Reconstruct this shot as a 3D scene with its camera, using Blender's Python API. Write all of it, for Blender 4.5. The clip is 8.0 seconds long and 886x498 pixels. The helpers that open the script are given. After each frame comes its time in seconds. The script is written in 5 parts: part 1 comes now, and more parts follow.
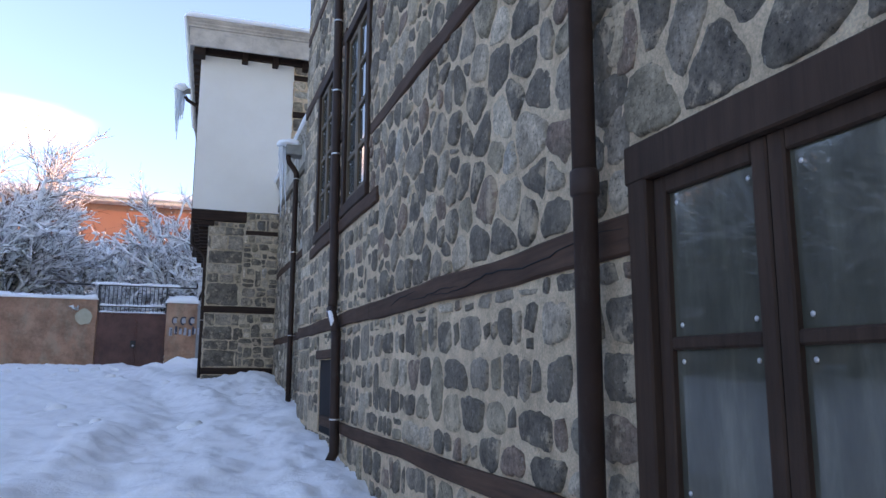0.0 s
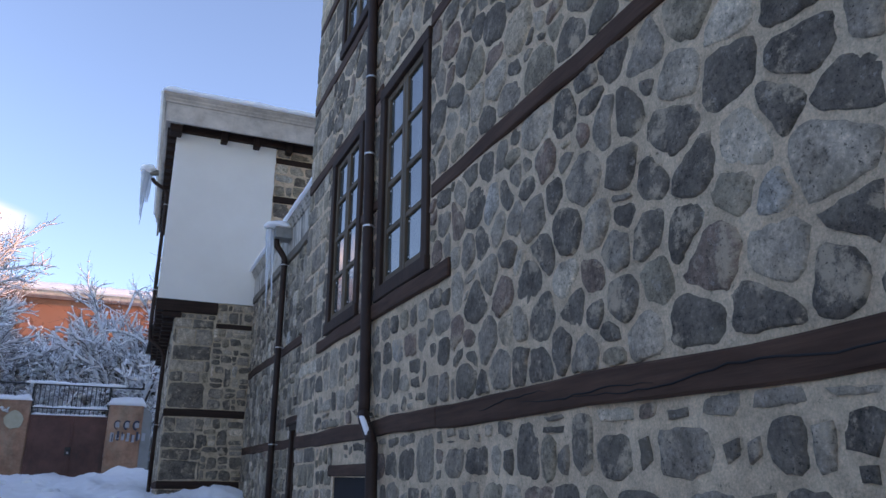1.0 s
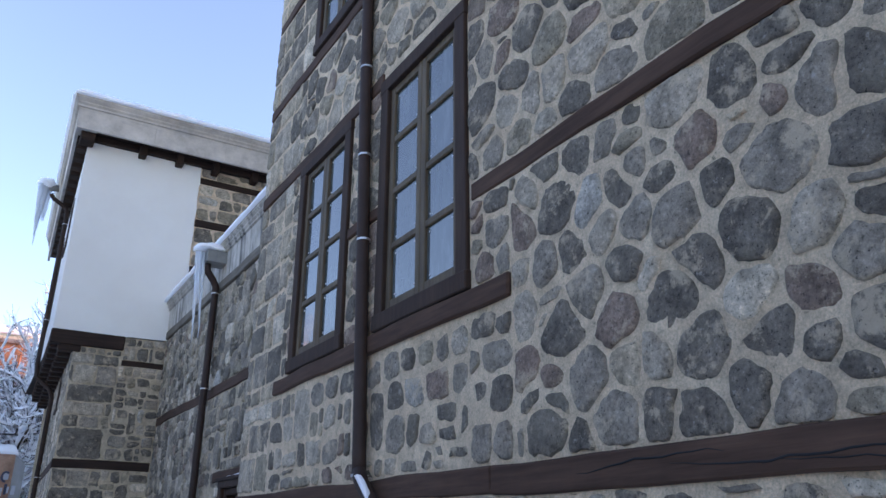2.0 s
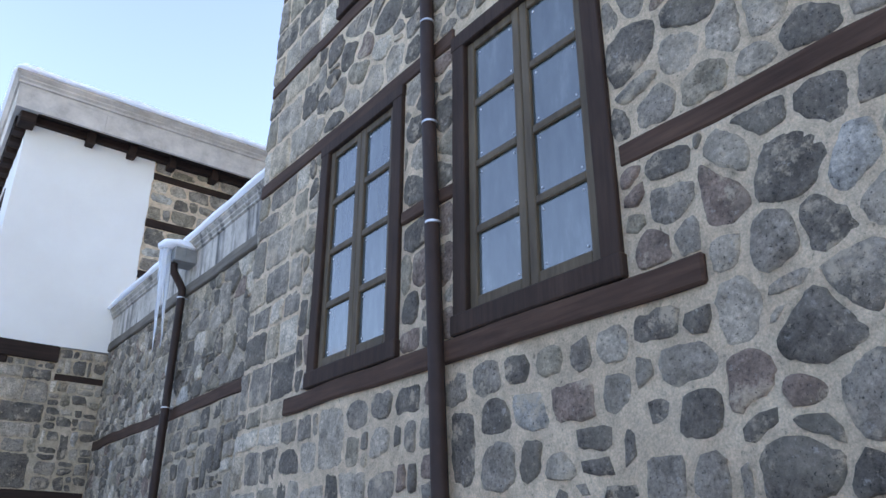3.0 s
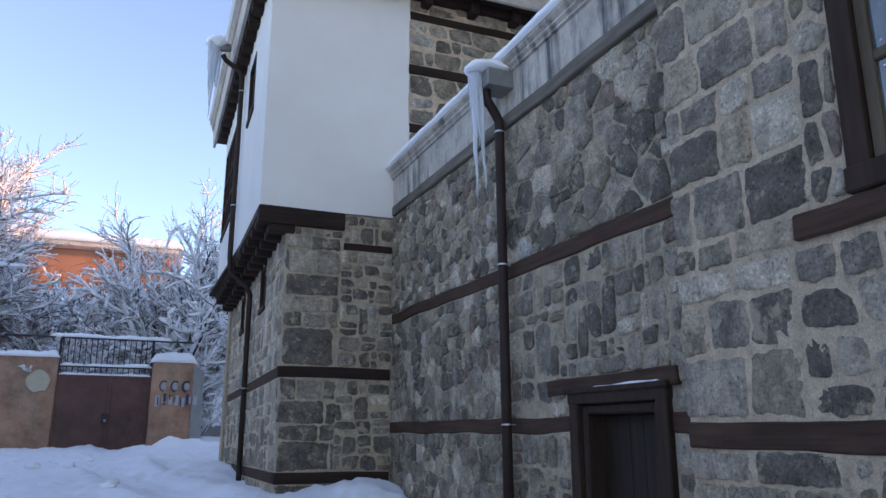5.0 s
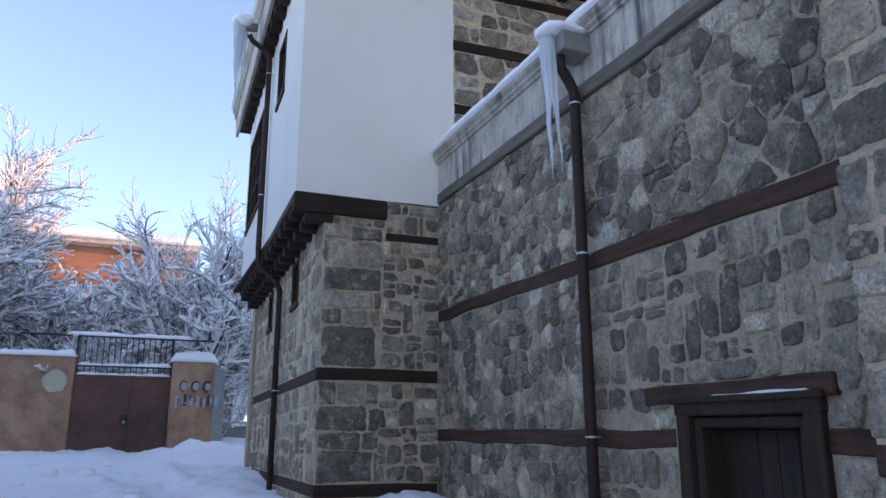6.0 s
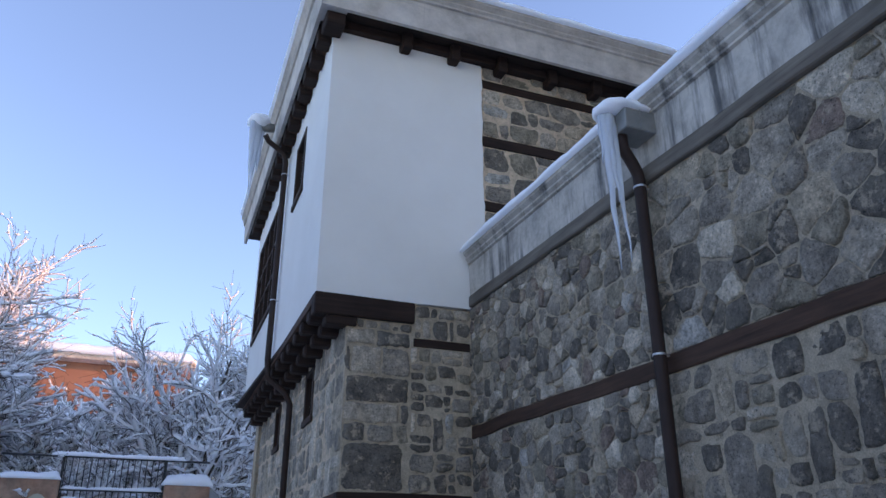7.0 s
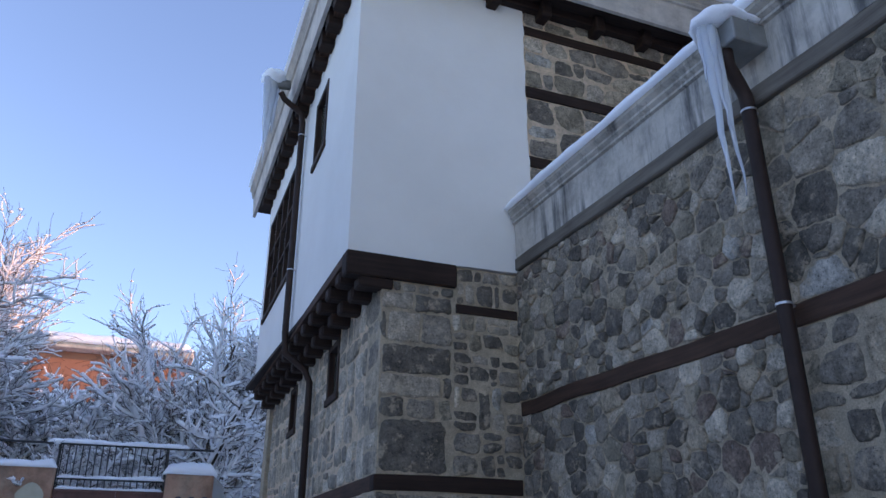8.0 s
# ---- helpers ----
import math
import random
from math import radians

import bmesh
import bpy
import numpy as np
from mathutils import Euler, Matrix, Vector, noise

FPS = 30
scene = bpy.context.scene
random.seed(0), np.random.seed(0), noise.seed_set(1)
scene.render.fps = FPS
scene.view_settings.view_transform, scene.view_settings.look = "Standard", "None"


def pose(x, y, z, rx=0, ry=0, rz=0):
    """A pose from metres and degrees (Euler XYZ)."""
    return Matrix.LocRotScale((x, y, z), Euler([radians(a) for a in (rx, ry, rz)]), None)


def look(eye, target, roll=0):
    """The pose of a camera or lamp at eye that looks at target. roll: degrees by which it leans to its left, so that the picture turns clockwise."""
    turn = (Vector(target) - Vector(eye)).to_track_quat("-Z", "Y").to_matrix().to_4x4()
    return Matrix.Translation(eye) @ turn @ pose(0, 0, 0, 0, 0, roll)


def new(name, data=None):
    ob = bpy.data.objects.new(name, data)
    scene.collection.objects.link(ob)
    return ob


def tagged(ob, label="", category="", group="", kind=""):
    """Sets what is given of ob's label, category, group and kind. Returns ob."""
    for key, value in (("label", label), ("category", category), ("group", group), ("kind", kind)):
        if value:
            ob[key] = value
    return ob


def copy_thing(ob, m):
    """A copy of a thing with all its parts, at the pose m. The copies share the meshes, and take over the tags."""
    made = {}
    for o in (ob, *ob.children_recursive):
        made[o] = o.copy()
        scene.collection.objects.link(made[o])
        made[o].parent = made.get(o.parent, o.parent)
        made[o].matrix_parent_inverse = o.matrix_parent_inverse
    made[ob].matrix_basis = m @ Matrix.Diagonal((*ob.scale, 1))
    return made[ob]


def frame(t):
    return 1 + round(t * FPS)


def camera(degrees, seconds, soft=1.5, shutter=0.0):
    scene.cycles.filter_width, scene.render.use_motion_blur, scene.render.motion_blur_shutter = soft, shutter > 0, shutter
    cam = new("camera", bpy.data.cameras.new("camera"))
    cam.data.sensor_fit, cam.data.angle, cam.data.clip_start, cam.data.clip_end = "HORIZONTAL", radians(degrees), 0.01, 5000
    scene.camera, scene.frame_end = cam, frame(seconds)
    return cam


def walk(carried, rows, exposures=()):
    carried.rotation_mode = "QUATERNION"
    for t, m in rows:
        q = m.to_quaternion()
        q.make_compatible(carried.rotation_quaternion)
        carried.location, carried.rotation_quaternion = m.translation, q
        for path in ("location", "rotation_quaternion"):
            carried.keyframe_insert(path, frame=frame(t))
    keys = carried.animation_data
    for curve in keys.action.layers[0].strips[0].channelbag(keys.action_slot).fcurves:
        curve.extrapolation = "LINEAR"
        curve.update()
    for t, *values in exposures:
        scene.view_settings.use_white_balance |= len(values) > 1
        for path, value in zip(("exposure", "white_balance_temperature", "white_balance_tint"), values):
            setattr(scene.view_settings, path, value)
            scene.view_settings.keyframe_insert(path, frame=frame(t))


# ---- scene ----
cam = camera(59.9, 8.0)
METRES, EYE, TILT, LEAN, TURN = 10.0, 1.3, 0.0, 0.0, -18.3
ROWS = [
    (0.0, 0.0, 0.0, 0.0, -0.04, 9.77, -0.26),
    (0.5, -0.0481, 0.0691, 0.0055, -1.13, 15.28, -0.32),
    (1.0, -0.0917, 0.1297, 0.0114, -4.3, 17.48, -0.38),
    (1.5, -0.1282, 0.1918, 0.0176, -8.15, 19.73, -0.3),
    (3.0, -0.2341, 0.3801, 0.0405, -18.8, 23.29, -0.17),
    (3.5, -0.2665, 0.4485, 0.0421, -19.37, 24.57, -0.09),
    (4.0, -0.3031, 0.5059, 0.045, -15.05, 22.53, 0.03),
    (4.5, -0.3298, 0.5605, 0.0506, -6.06, 14.71, 0.09),
    (6.0, -0.3922, 0.6953, 0.0695, -3.23, 14.08, -0.05),
    (6.5, -0.4102, 0.7364, 0.074, -3.35, 18.35, -0.03),
    (7.0, -0.4272, 0.7767, 0.0766, -3.5, 22.86, -0.03),
    (7.5, -0.4471, 0.8254, 0.0768, -3.72, 24.58, -0.07),
    (8.0, -0.4691, 0.8755, 0.0756, -3.89, 22.49, -0.11),
]
EXPOSURE, KELVIN, TINT = 2.58, 12900, 35
LIGHT = [(0.0, 0.36, 2300), (0.5, 0.02, 1200), (1.0, -0.08, 500), (1.7, 0.2, 900), (2.8, 0.88, 3000), (3.5, 0.84, 3000), (4.0, 0.5, 2600), (4.5, 0.16, 1900), (6.0, 0.2, 1300), (7.0, -0.02, 0), (8.0, -0.1, -700)]
walk(cam, [(t, pose(0, 0, EYE, TILT, LEAN, TURN) @ pose(METRES * x, METRES * y, METRES * z, 90 + pitch, roll, yaw)) for t, x, y, z, yaw, pitch, roll in ROWS],
     [(t, EXPOSURE + e, KELVIN + k, TINT) for t, e, k in LIGHT])

# ---- world and light ----
SUN_EL, SUN_AZ = 7.5, 106.0   # degrees up, and clockwise from +y
world = bpy.data.worlds.new("sky")
scene.world = world
world.use_nodes = True
wn, wl = world.node_tree.nodes, world.node_tree.links
sky = wn.new("ShaderNodeTexSky")
sky.sky_type, sky.sun_disc = "NISHITA", False
sky.sun_elevation, sky.sun_rotation = radians(SUN_EL), radians(SUN_AZ)
sky.altitude = 1900.0
sky.air_density, sky.dust_density, sky.ozone_density = 1.0, 0.1, 4.7
wn["Background"].inputs["Strength"].default_value = 0.15
# a small bank of bright cloud low over the trees
tc, cn = wn.new("ShaderNodeTexCoord"), wn.new("ShaderNodeTexNoise")
cm = wn.new("ShaderNodeMapping")
cm.inputs["Scale"].default_value = (3, 3, 14)
cn.inputs["Scale"].default_value, cn.inputs["Detail"].default_value = 2.0, 5.0
wl.new(tc.outputs["Generated"], cm.inputs["Vector"])
wl.new(cm.outputs[0], cn.inputs["Vector"])
off = wn.new("ShaderNodeVectorMath")
off.operation = "SUBTRACT"
off.inputs[1].default_value = (-0.205, 0.935, 0.285)
wl.new(tc.outputs["Generated"], off.inputs[0])
sq = wn.new("ShaderNodeVectorMath")
sq.operation = "MULTIPLY"
sq.inputs[1].default_value = (11.0, 3.0, 36.0)
wl.new(off.outputs[0], sq.inputs[0])
ln = wn.new("ShaderNodeVectorMath")
ln.operation = "LENGTH"
wl.new(sq.outputs[0], ln.inputs[0])
ad = wn.new("ShaderNodeMath")
ad.operation = "ADD"
wl.new(ln.outputs["Value"], ad.inputs[0])
wl.new(cn.outputs["Fac"], ad.inputs[1])
mr = wn.new("ShaderNodeMapRange")
mr.interpolation_type = "SMOOTHSTEP"
for i, v in enumerate((1.6, 0.5, 0.0, 0.42), 1):
    mr.inputs[i].default_value = v
wl.new(ad.outputs[0], mr.inputs[0])
cx = wn.new("ShaderNodeMix")
cx.data_type = "RGBA"
cx.inputs[7].default_value = (5.2, 4.7, 4.5, 1)
wl.new(mr.outputs[0], cx.inputs[0])
wl.new(sky.outputs[0], cx.inputs[6])
wl.new(cx.outputs[2], wn["Background"].inputs["Color"])
sun = new("sun", bpy.data.lights.new("sun", "SUN"))
sun.data.energy, sun.data.angle, sun.data.color = 0.8, radians(0.5), (1.0, 0.66, 0.47)
az, el = radians(SUN_AZ), radians(SUN_EL)
sun.matrix_world = look(Vector((math.sin(az) * math.cos(el), math.cos(az) * math.cos(el), math.sin(el))) * 60, (0, 0, 0))

# ---- materials ----
def material(name, rough=0.8, spec=0.3, metal=0.0):
    m = bpy.data.materials.new(name)
    m.use_nodes = True
    b = m.node_tree.nodes["Principled BSDF"]
    b.inputs["Roughness"].default_value = rough
    b.inputs["Specular IOR Level"].default_value = spec
    b.inputs["Metallic"].default_value = metal
    return m, m.node_tree.nodes, m.node_tree.links, b


def noise_node(n, l, scale, detail=4.0, rough=0.6, stretch=(1, 1, 1)):
    geo = n.new("ShaderNodeNewGeometry")
    mp = n.new("ShaderNodeVectorMath")
    mp.operation = "MULTIPLY"
    mp.inputs[1].default_value = stretch
    l.new(geo.outputs["Position"], mp.inputs[0])
    t = n.new("ShaderNodeTexNoise")
    t.inputs["Scale"].default_value, t.inputs["Detail"].default_value, t.inputs["Roughness"].default_value = scale, detail, rough
    l.new(mp.outputs[0], t.inputs["Vector"])
    return t.outputs["Fac"]


def ramp(n, l, fac, stops, mode="LINEAR"):
    r = n.new("ShaderNodeValToRGB")
    r.color_ramp.interpolation = mode
    while len(r.color_ramp.elements) < len(stops):
        r.color_ramp.elements.new(0.5)
    for e, (p, c) in zip(r.color_ramp.elements, stops):
        e.position, e.color = p, (*c, 1)
    l.new(fac, r.inputs[0])
    return r.outputs[0]


def mix(n, l, a, b, fac, kind="MIX"):
    m = n.new("ShaderNodeMix")
    m.data_type, m.blend_type = "RGBA", kind
    for sock, v in ((m.inputs[6], a), (m.inputs[7], b), (m.inputs[0], fac)):
        if isinstance(v, (int, float)):
            sock.default_value = v
        elif isinstance(v, tuple):
            sock.default_value = (*v, 1)
        else:
            l.new(v, sock)
    return m.outputs[2]


def bump(n, l, b, height, strength, dist=0.01):
    k = n.new("ShaderNodeBump")
    k.inputs["Strength"].default_value, k.inputs["Distance"].default_value = strength, dist
    l.new(height, k.inputs["Height"])
    l.new(k.outputs[0], b.inputs["Normal"])


G = lambda v: (v, v, v)


def stone_material(name, stops, pits=0.5, lichen=(0.30, 0.235, 0.17), smear=(0.60, 0.43, 0.305)):
    m, n, l, b = material(name, 0.82, 0.25)
    info, geo = n.new("ShaderNodeObjectInfo"), n.new("ShaderNodeNewGeometry")
    add = n.new("ShaderNodeMath")
    add.operation = "ADD"
    l.new(info.outputs["Random"], add.inputs[0])
    l.new(geo.outputs["Random Per Island"], add.inputs[1])
    fr = n.new("ShaderNodeMath")
    fr.operation = "FRACT"
    l.new(add.outputs[0], fr.inputs[0])
    base = ramp(n, l, fr.outputs[0], stops, "CONSTANT")
    c = mix(n, l, base, ramp(n, l, noise_node(n, l, 8, 8, 0.68), [(0.34, G(0.46)), (0.66, G(1.42))]), 0.9, "MULTIPLY")
    fine = noise_node(n, l, 45, 8, 0.72)
    # low spots darkened in the colour, as the shade inside pits
    c = mix(n, l, c, ramp(n, l, fine, [(0.33, G(0.14)), (0.43, G(0.78)), (0.55, G(1.0)), (0.68, G(1.55))]), 0.9, "MULTIPLY")
    c = mix(n, l, c, lichen, ramp(n, l, noise_node(n, l, 2.6, 5), [(0.52, G(0)), (0.75, G(0.55))]))
    c = mix(n, l, c, (0.46, 0.40, 0.345), ramp(n, l, noise_node(n, l, 17, 8, 0.75), [(0.59, G(0)), (0.67, G(0.65))]))
    c = mix(n, l, c, smear, ramp(n, l, noise_node(n, l, 5.5, 9, 0.72), [(0.54, G(0)), (0.61, G(0.75))]))
    # near-black specks, shade of the deepest pits put into the colour
    c = mix(n, l, c, (0.022, 0.02, 0.018), ramp(n, l, noise_node(n, l, 75, 3, 0.6), [(0.31, G(0.85)), (0.37, G(0))]))
    c = mix(n, l, c, (0.60, 0.50, 0.39), ramp(n, l, noise_node(n, l, 38, 5, 0.7), [(0.67, G(0)), (0.72, G(0.7))]))
    l.new(c, b.inputs["Base Color"])
    tall = mix(n, l, noise_node(n, l, 24, 8, 0.7), fine, 0.4)
    bump(n, l, b, tall, pits * 1.8, 0.04)
    return m


DARK, SLATE, GREY, PALE = (0.195, 0.151, 0.119), (0.335, 0.257, 0.20), (0.51, 0.388, 0.295), (0.73, 0.565, 0.43)
PLUM, OLIVE, TAN = (0.31, 0.19, 0.145), (0.35, 0.262, 0.185), (0.56, 0.40, 0.28)
STONE_T = stone_material("basalt_rubble", [(0, DARK), (0.42, SLATE), (0.66, GREY), (0.76, PLUM), (0.86, OLIVE), (0.95, PALE), (0.98, TAN)])
STONE_L = stone_material("mixed_rubble", [(0, DARK), (0.24, SLATE), (0.47, GREY), (0.66, OLIVE), (0.79, PALE), (0.90, TAN), (0.94, PLUM)], 0.6)
STONE_B = stone_material("weathered_block", [(0, DARK), (0.55, SLATE), (0.80, GREY), (0.90, OLIVE), (0.96, PALE)], 0.5, (0.24, 0.212, 0.175))
STONE_Q = stone_material("dressed_quoin", [(0, DARK), (0.17, SLATE), (0.40, GREY), (0.58, OLIVE), (0.70, PALE), (0.88, TAN)], 0.5)


# pale from smeared mortar, plus the west side's skylight put into the colour
STONE_S = stone_material("skylit_smeared_rubble", [(0, SLATE), (0.35, GREY), (0.65, PALE), (0.9, TAN)], 0.5)
STONE_W = stone_material("whitish_stone", [(0, (0.60, 0.52, 0.44)), (0.5, (0.52, 0.45, 0.38))], 0.6)


def mortar_material(name, a, b_, stain):
    m, n, l, b = material(name, 0.95, 0.1)
    c = ramp(n, l, noise_node(n, l, 3.2, 6), [(0.3, a), (0.7, b_)])
    c = mix(n, l, c, stain, ramp(n, l, noise_node(n, l, 1.1, 6), [(0.48, G(0)), (0.75, G(0.6))]))
    c = mix(n, l, c, ramp(n, l, noise_node(n, l, 90, 4, 0.7), [(0.3, G(0.6)), (0.7, G(1.25))]), 0.7, "MULTIPLY")
    c = mix(n, l, c, ramp(n, l, noise_node(n, l, 13, 7, 0.7), [(0.34, G(0.8)), (0.6, G(1.25))]), 0.8, "MULTIPLY")
    c = mix(n, l, c, (0.10, 0.075, 0.055), ramp(n, l, noise_node(n, l, 26, 6, 0.7), [(0.30, G(0.7)), (0.37, G(0))]))
    l.new(c, b.inputs["Base Color"])
    bump(n, l, b, noise_node(n, l, 34, 8, 0.75), 0.9, 0.03)
    return m


MORTAR_T = mortar_material("beige_mortar", (0.67, 0.455, 0.315), (0.85, 0.60, 0.425), (0.57, 0.385, 0.265))
MORTAR_L = mortar_material("grey_mortar", (0.47, 0.335, 0.235), (0.65, 0.475, 0.34), (0.39, 0.28, 0.195))


def wood_material(name, dark, light, stretch, rough=0.62):
    m, n, l, b = material(name, rough, 0.22)
    g = noise_node(n, l, 26, 6, 0.65, stretch)
    c = ramp(n, l, g, [(0.3, dark), (0.7, light)])
    c = mix(n, l, c, ramp(n, l, noise_node(n, l, 1.7, 4), [(0.3, G(0.75)), (0.7, G(1.3))]), 0.8, "MULTIPLY")
    l.new(c, b.inputs["Base Color"])
    bump(n, l, b, g, 0.35, 0.01)
    return m


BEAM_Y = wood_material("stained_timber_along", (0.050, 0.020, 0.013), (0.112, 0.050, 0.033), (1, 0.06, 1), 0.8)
# grain turned across, colours about half the value of the timber above
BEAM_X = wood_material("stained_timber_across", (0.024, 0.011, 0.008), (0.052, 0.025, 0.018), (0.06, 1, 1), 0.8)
FRAME_W = wood_material("dark_window_frame", (0.032, 0.014, 0.0095), (0.064, 0.030, 0.020), (1, 1, 0.08), 0.75)
SASH_W = wood_material("brown_sash_wood", (0.075, 0.044, 0.026), (0.145, 0.092, 0.056), (1, 1, 0.08), 0.6)
WEATHERED = wood_material("weathered_grey_timber", (0.12, 0.088, 0.068), (0.21, 0.165, 0.13), (1, 0.06, 1), 0.85)
DOOR_W = wood_material("door_boards", (0.024, 0.013, 0.009), (0.046, 0.027, 0.019), (1, 1, 0.05), 0.6)


def plain(name, a, b_, scale, rough=0.8, spec=0.3, metal=0.0, bumps=0.2, bump_scale=40, grime=None, blotch=0):
    m, n, l, b = material(name, rough, spec, metal)
    c = ramp(n, l, noise_node(n, l, scale, 5), [(0.3, a), (0.7, b_)])
    if grime:
        c = mix(n, l, c, grime[0], ramp(n, l, noise_node(n, l, grime[1], 6, 0.65, grime[2]), [(grime[3], G(0)), (grime[3] + 0.14, G(grime[4]))]))
    if blotch:
        c = mix(n, l, c, ramp(n, l, noise_node(n, l, blotch, 8, 0.7), [(0.32, G(0.5)), (0.55, G(1.0)), (0.75, G(1.25))]), 0.85, "MULTIPLY")
    l.new(c, b.inputs["Base Color"])
    bump(n, l, b, noise_node(n, l, bump_scale, 5), bumps, 0.01)
    return m


PLASTER = plain("white_lime_plaster", (0.80, 0.73, 0.66), (0.85, 0.785, 0.715), 1.2, 0.9, 0.2, 0, 0.12, 30)
CORNICE = plain("weathered_concrete_cornice", (0.47, 0.395, 0.33), (0.62, 0.53, 0.45), 2.5, 0.85, 0.2, 0, 0.3, 25, ((0.10, 0.095, 0.09), 5, (1, 1, 0.12), 0.50, 0.9), 3.0)
CORNICE_R = plain("roof_fascia_boards", (0.55, 0.45, 0.38), (0.69, 0.58, 0.50), 3.5, 0.85, 0.2, 0, 0.3, 25, ((0.24, 0.22, 0.21), 3, (0.25, 0.25, 1), 0.55, 0.45), 1.2)
PIPE = plain("brown_painted_steel", (0.034, 0.015, 0.011), (0.052, 0.025, 0.019), 6, 0.62, 0.25, 0, 0.1, 60, ((0.09, 0.07, 0.06), 9, (1, 1, 0.3), 0.6, 0.5))
STEEL = plain("galvanised_steel", (0.42, 0.42, 0.42), (0.6, 0.6, 0.6), 15, 0.4, 0.5, 0.8, 0.1)
SHEET = plain("grey_sheet_metal", (0.20, 0.195, 0.18), (0.29, 0.28, 0.26), 8, 0.5, 0.4, 0.3, 0.15)
IRON = plain("black_iron", (0.02, 0.02, 0.02), (0.045, 0.04, 0.038), 10, 0.6, 0.4)
GATE_P = plain("oxide_red_gate_paint", (0.125, 0.042, 0.034), (0.19, 0.066, 0.052), 1.6, 0.55, 0.35, 0, 0.15, 12, ((0.06, 0.03, 0.026), 4, (1, 1, 0.3), 0.55, 0.7), 1.5)
STUCCO = plain("faded_terracotta_stucco", (0.46, 0.20, 0.13), (0.56, 0.285, 0.195), 1.3, 0.92, 0.15, 0, 0.35, 22, ((0.40, 0.29, 0.21), 1.6, (1, 1, 0.45), 0.50, 0.6), 2.2)
CEMENT = plain("grey_cement_render", (0.23, 0.23, 0.22), (0.31, 0.305, 0.29), 3, 0.92, 0.15, 0, 0.35, 22)
ORANGE = plain("orange_house_paint", (0.38, 0.155, 0.098), (0.45, 0.185, 0.12), 0.6, 0.9, 0.15)
BARK = plain("dark_bark", (0.045, 0.032, 0.026), (0.11, 0.078, 0.064), 12, 0.9, 0.15)
# near-black colour that stands in for places light does not reach
UNLIT_FILL = plain("unlit_fill", (0.02, 0.02, 0.022), (0.03, 0.03, 0.032), 1, 0.9, 0.1)
GRAFFITI = plain("dark_graffiti_paint", (0.035, 0.045, 0.07), (0.055, 0.065, 0.09), 9, 0.7, 0.3)
PALE_G = plain("pale_graffiti_paint", (0.33, 0.34, 0.36), (0.42, 0.43, 0.45), 9, 0.8, 0.2)
PALE_P = plain("pale_paint_patch", (0.46, 0.40, 0.29), (0.55, 0.48, 0.36), 4, 0.9, 0.2)


def snow_material(name, lumps, glow=0.0):
    m, n, l, b = material(name, 0.55, 0.25)
    b.inputs["Subsurface Weight"].default_value, b.inputs["Subsurface Scale"].default_value = glow, 0.06
    b.inputs["Subsurface Radius"].default_value = (0.9, 1.0, 1.0)
    c = ramp(n, l, noise_node(n, l, 0.9, 6), [(0.3, (0.93, 0.93, 0.93)), (0.7, (0.96, 0.955, 0.945))])
    l.new(c, b.inputs["Base Color"])
    bump(n, l, b, mix(n, l, noise_node(n, l, 9, 8, 0.65), noise_node(n, l, 60, 3, 0.6), 0.3), lumps, 0.05)
    return m


SNOW = snow_material("settled_snow", 0.35, 0.6)
SNOW_G = snow_material("trodden_snow", 0.5)

m, n, l, b = material("clear_ice", 0.14, 0.5)
b.inputs["Base Color"].default_value = (0.86, 0.92, 0.96, 1)
b.inputs["Transmission Weight"].default_value = 0.55
b.inputs["IOR"].default_value = 1.31
bump(n, l, b, noise_node(n, l, 25, 4, 0.5, (1, 1, 0.3)), 0.5, 0.02)
ICE = m
m, n, l, b = material("reflection_tinted_pane", 0.02, 0.5)
b.inputs["IOR"].default_value = 1.75
# greenish mottling paints the reflected trees into the pane colour
l.new(ramp(n, l, noise_node(n, l, 7, 6, 0.6, (1, 1, 0.25)), [(0.3, (0.043, 0.044, 0.034)), (0.5, (0.066, 0.065, 0.051)), (0.75, (0.13, 0.126, 0.10))]), b.inputs["Base Color"])
bump(n, l, b, noise_node(n, l, 5, 2), 0.02, 0.01)
GLASS = m
m, n, l, b = material("milky_plastic_sheet", 0.06, 0.5)
b.inputs["IOR"].default_value = 1.8
l.new(ramp(n, l, noise_node(n, l, 6, 7, 0.65, (1, 1, 0.3)), [(0.3, (0.03, 0.05, 0.052)), (0.55, (0.055, 0.082, 0.082)), (0.75, (0.13, 0.16, 0.155))]), b.inputs["Base Color"])
bump(n, l, b, noise_node(n, l, 4, 2), 0.05, 0.01)
MILKY = m

# ---- helpers for meshes ----
K_SLOPE = 0.014   # the courses of the long wall climb a little towards +y


def climb(v):
    return Vector((v[0], v[1], v[2] + K_SLOPE * (v[1] - 6.0)))


def part(name, bm, mat_, parent=None, label="", sloped=False, smooth=False):
    """Links a bmesh as one mesh object, under a thing or part where one is given."""
    if sloped:
        for v in bm.verts:
            v.co = climb(v.co)
    me = bpy.data.meshes.new(name)
    bm.to_mesh(me)
    bm.free()
    me.materials.append(mat_)
    if smooth:
        me.shade_smooth()
    ob = new(name, me)
    ob.parent = parent
    if label:
        tagged(ob, label)
    return ob


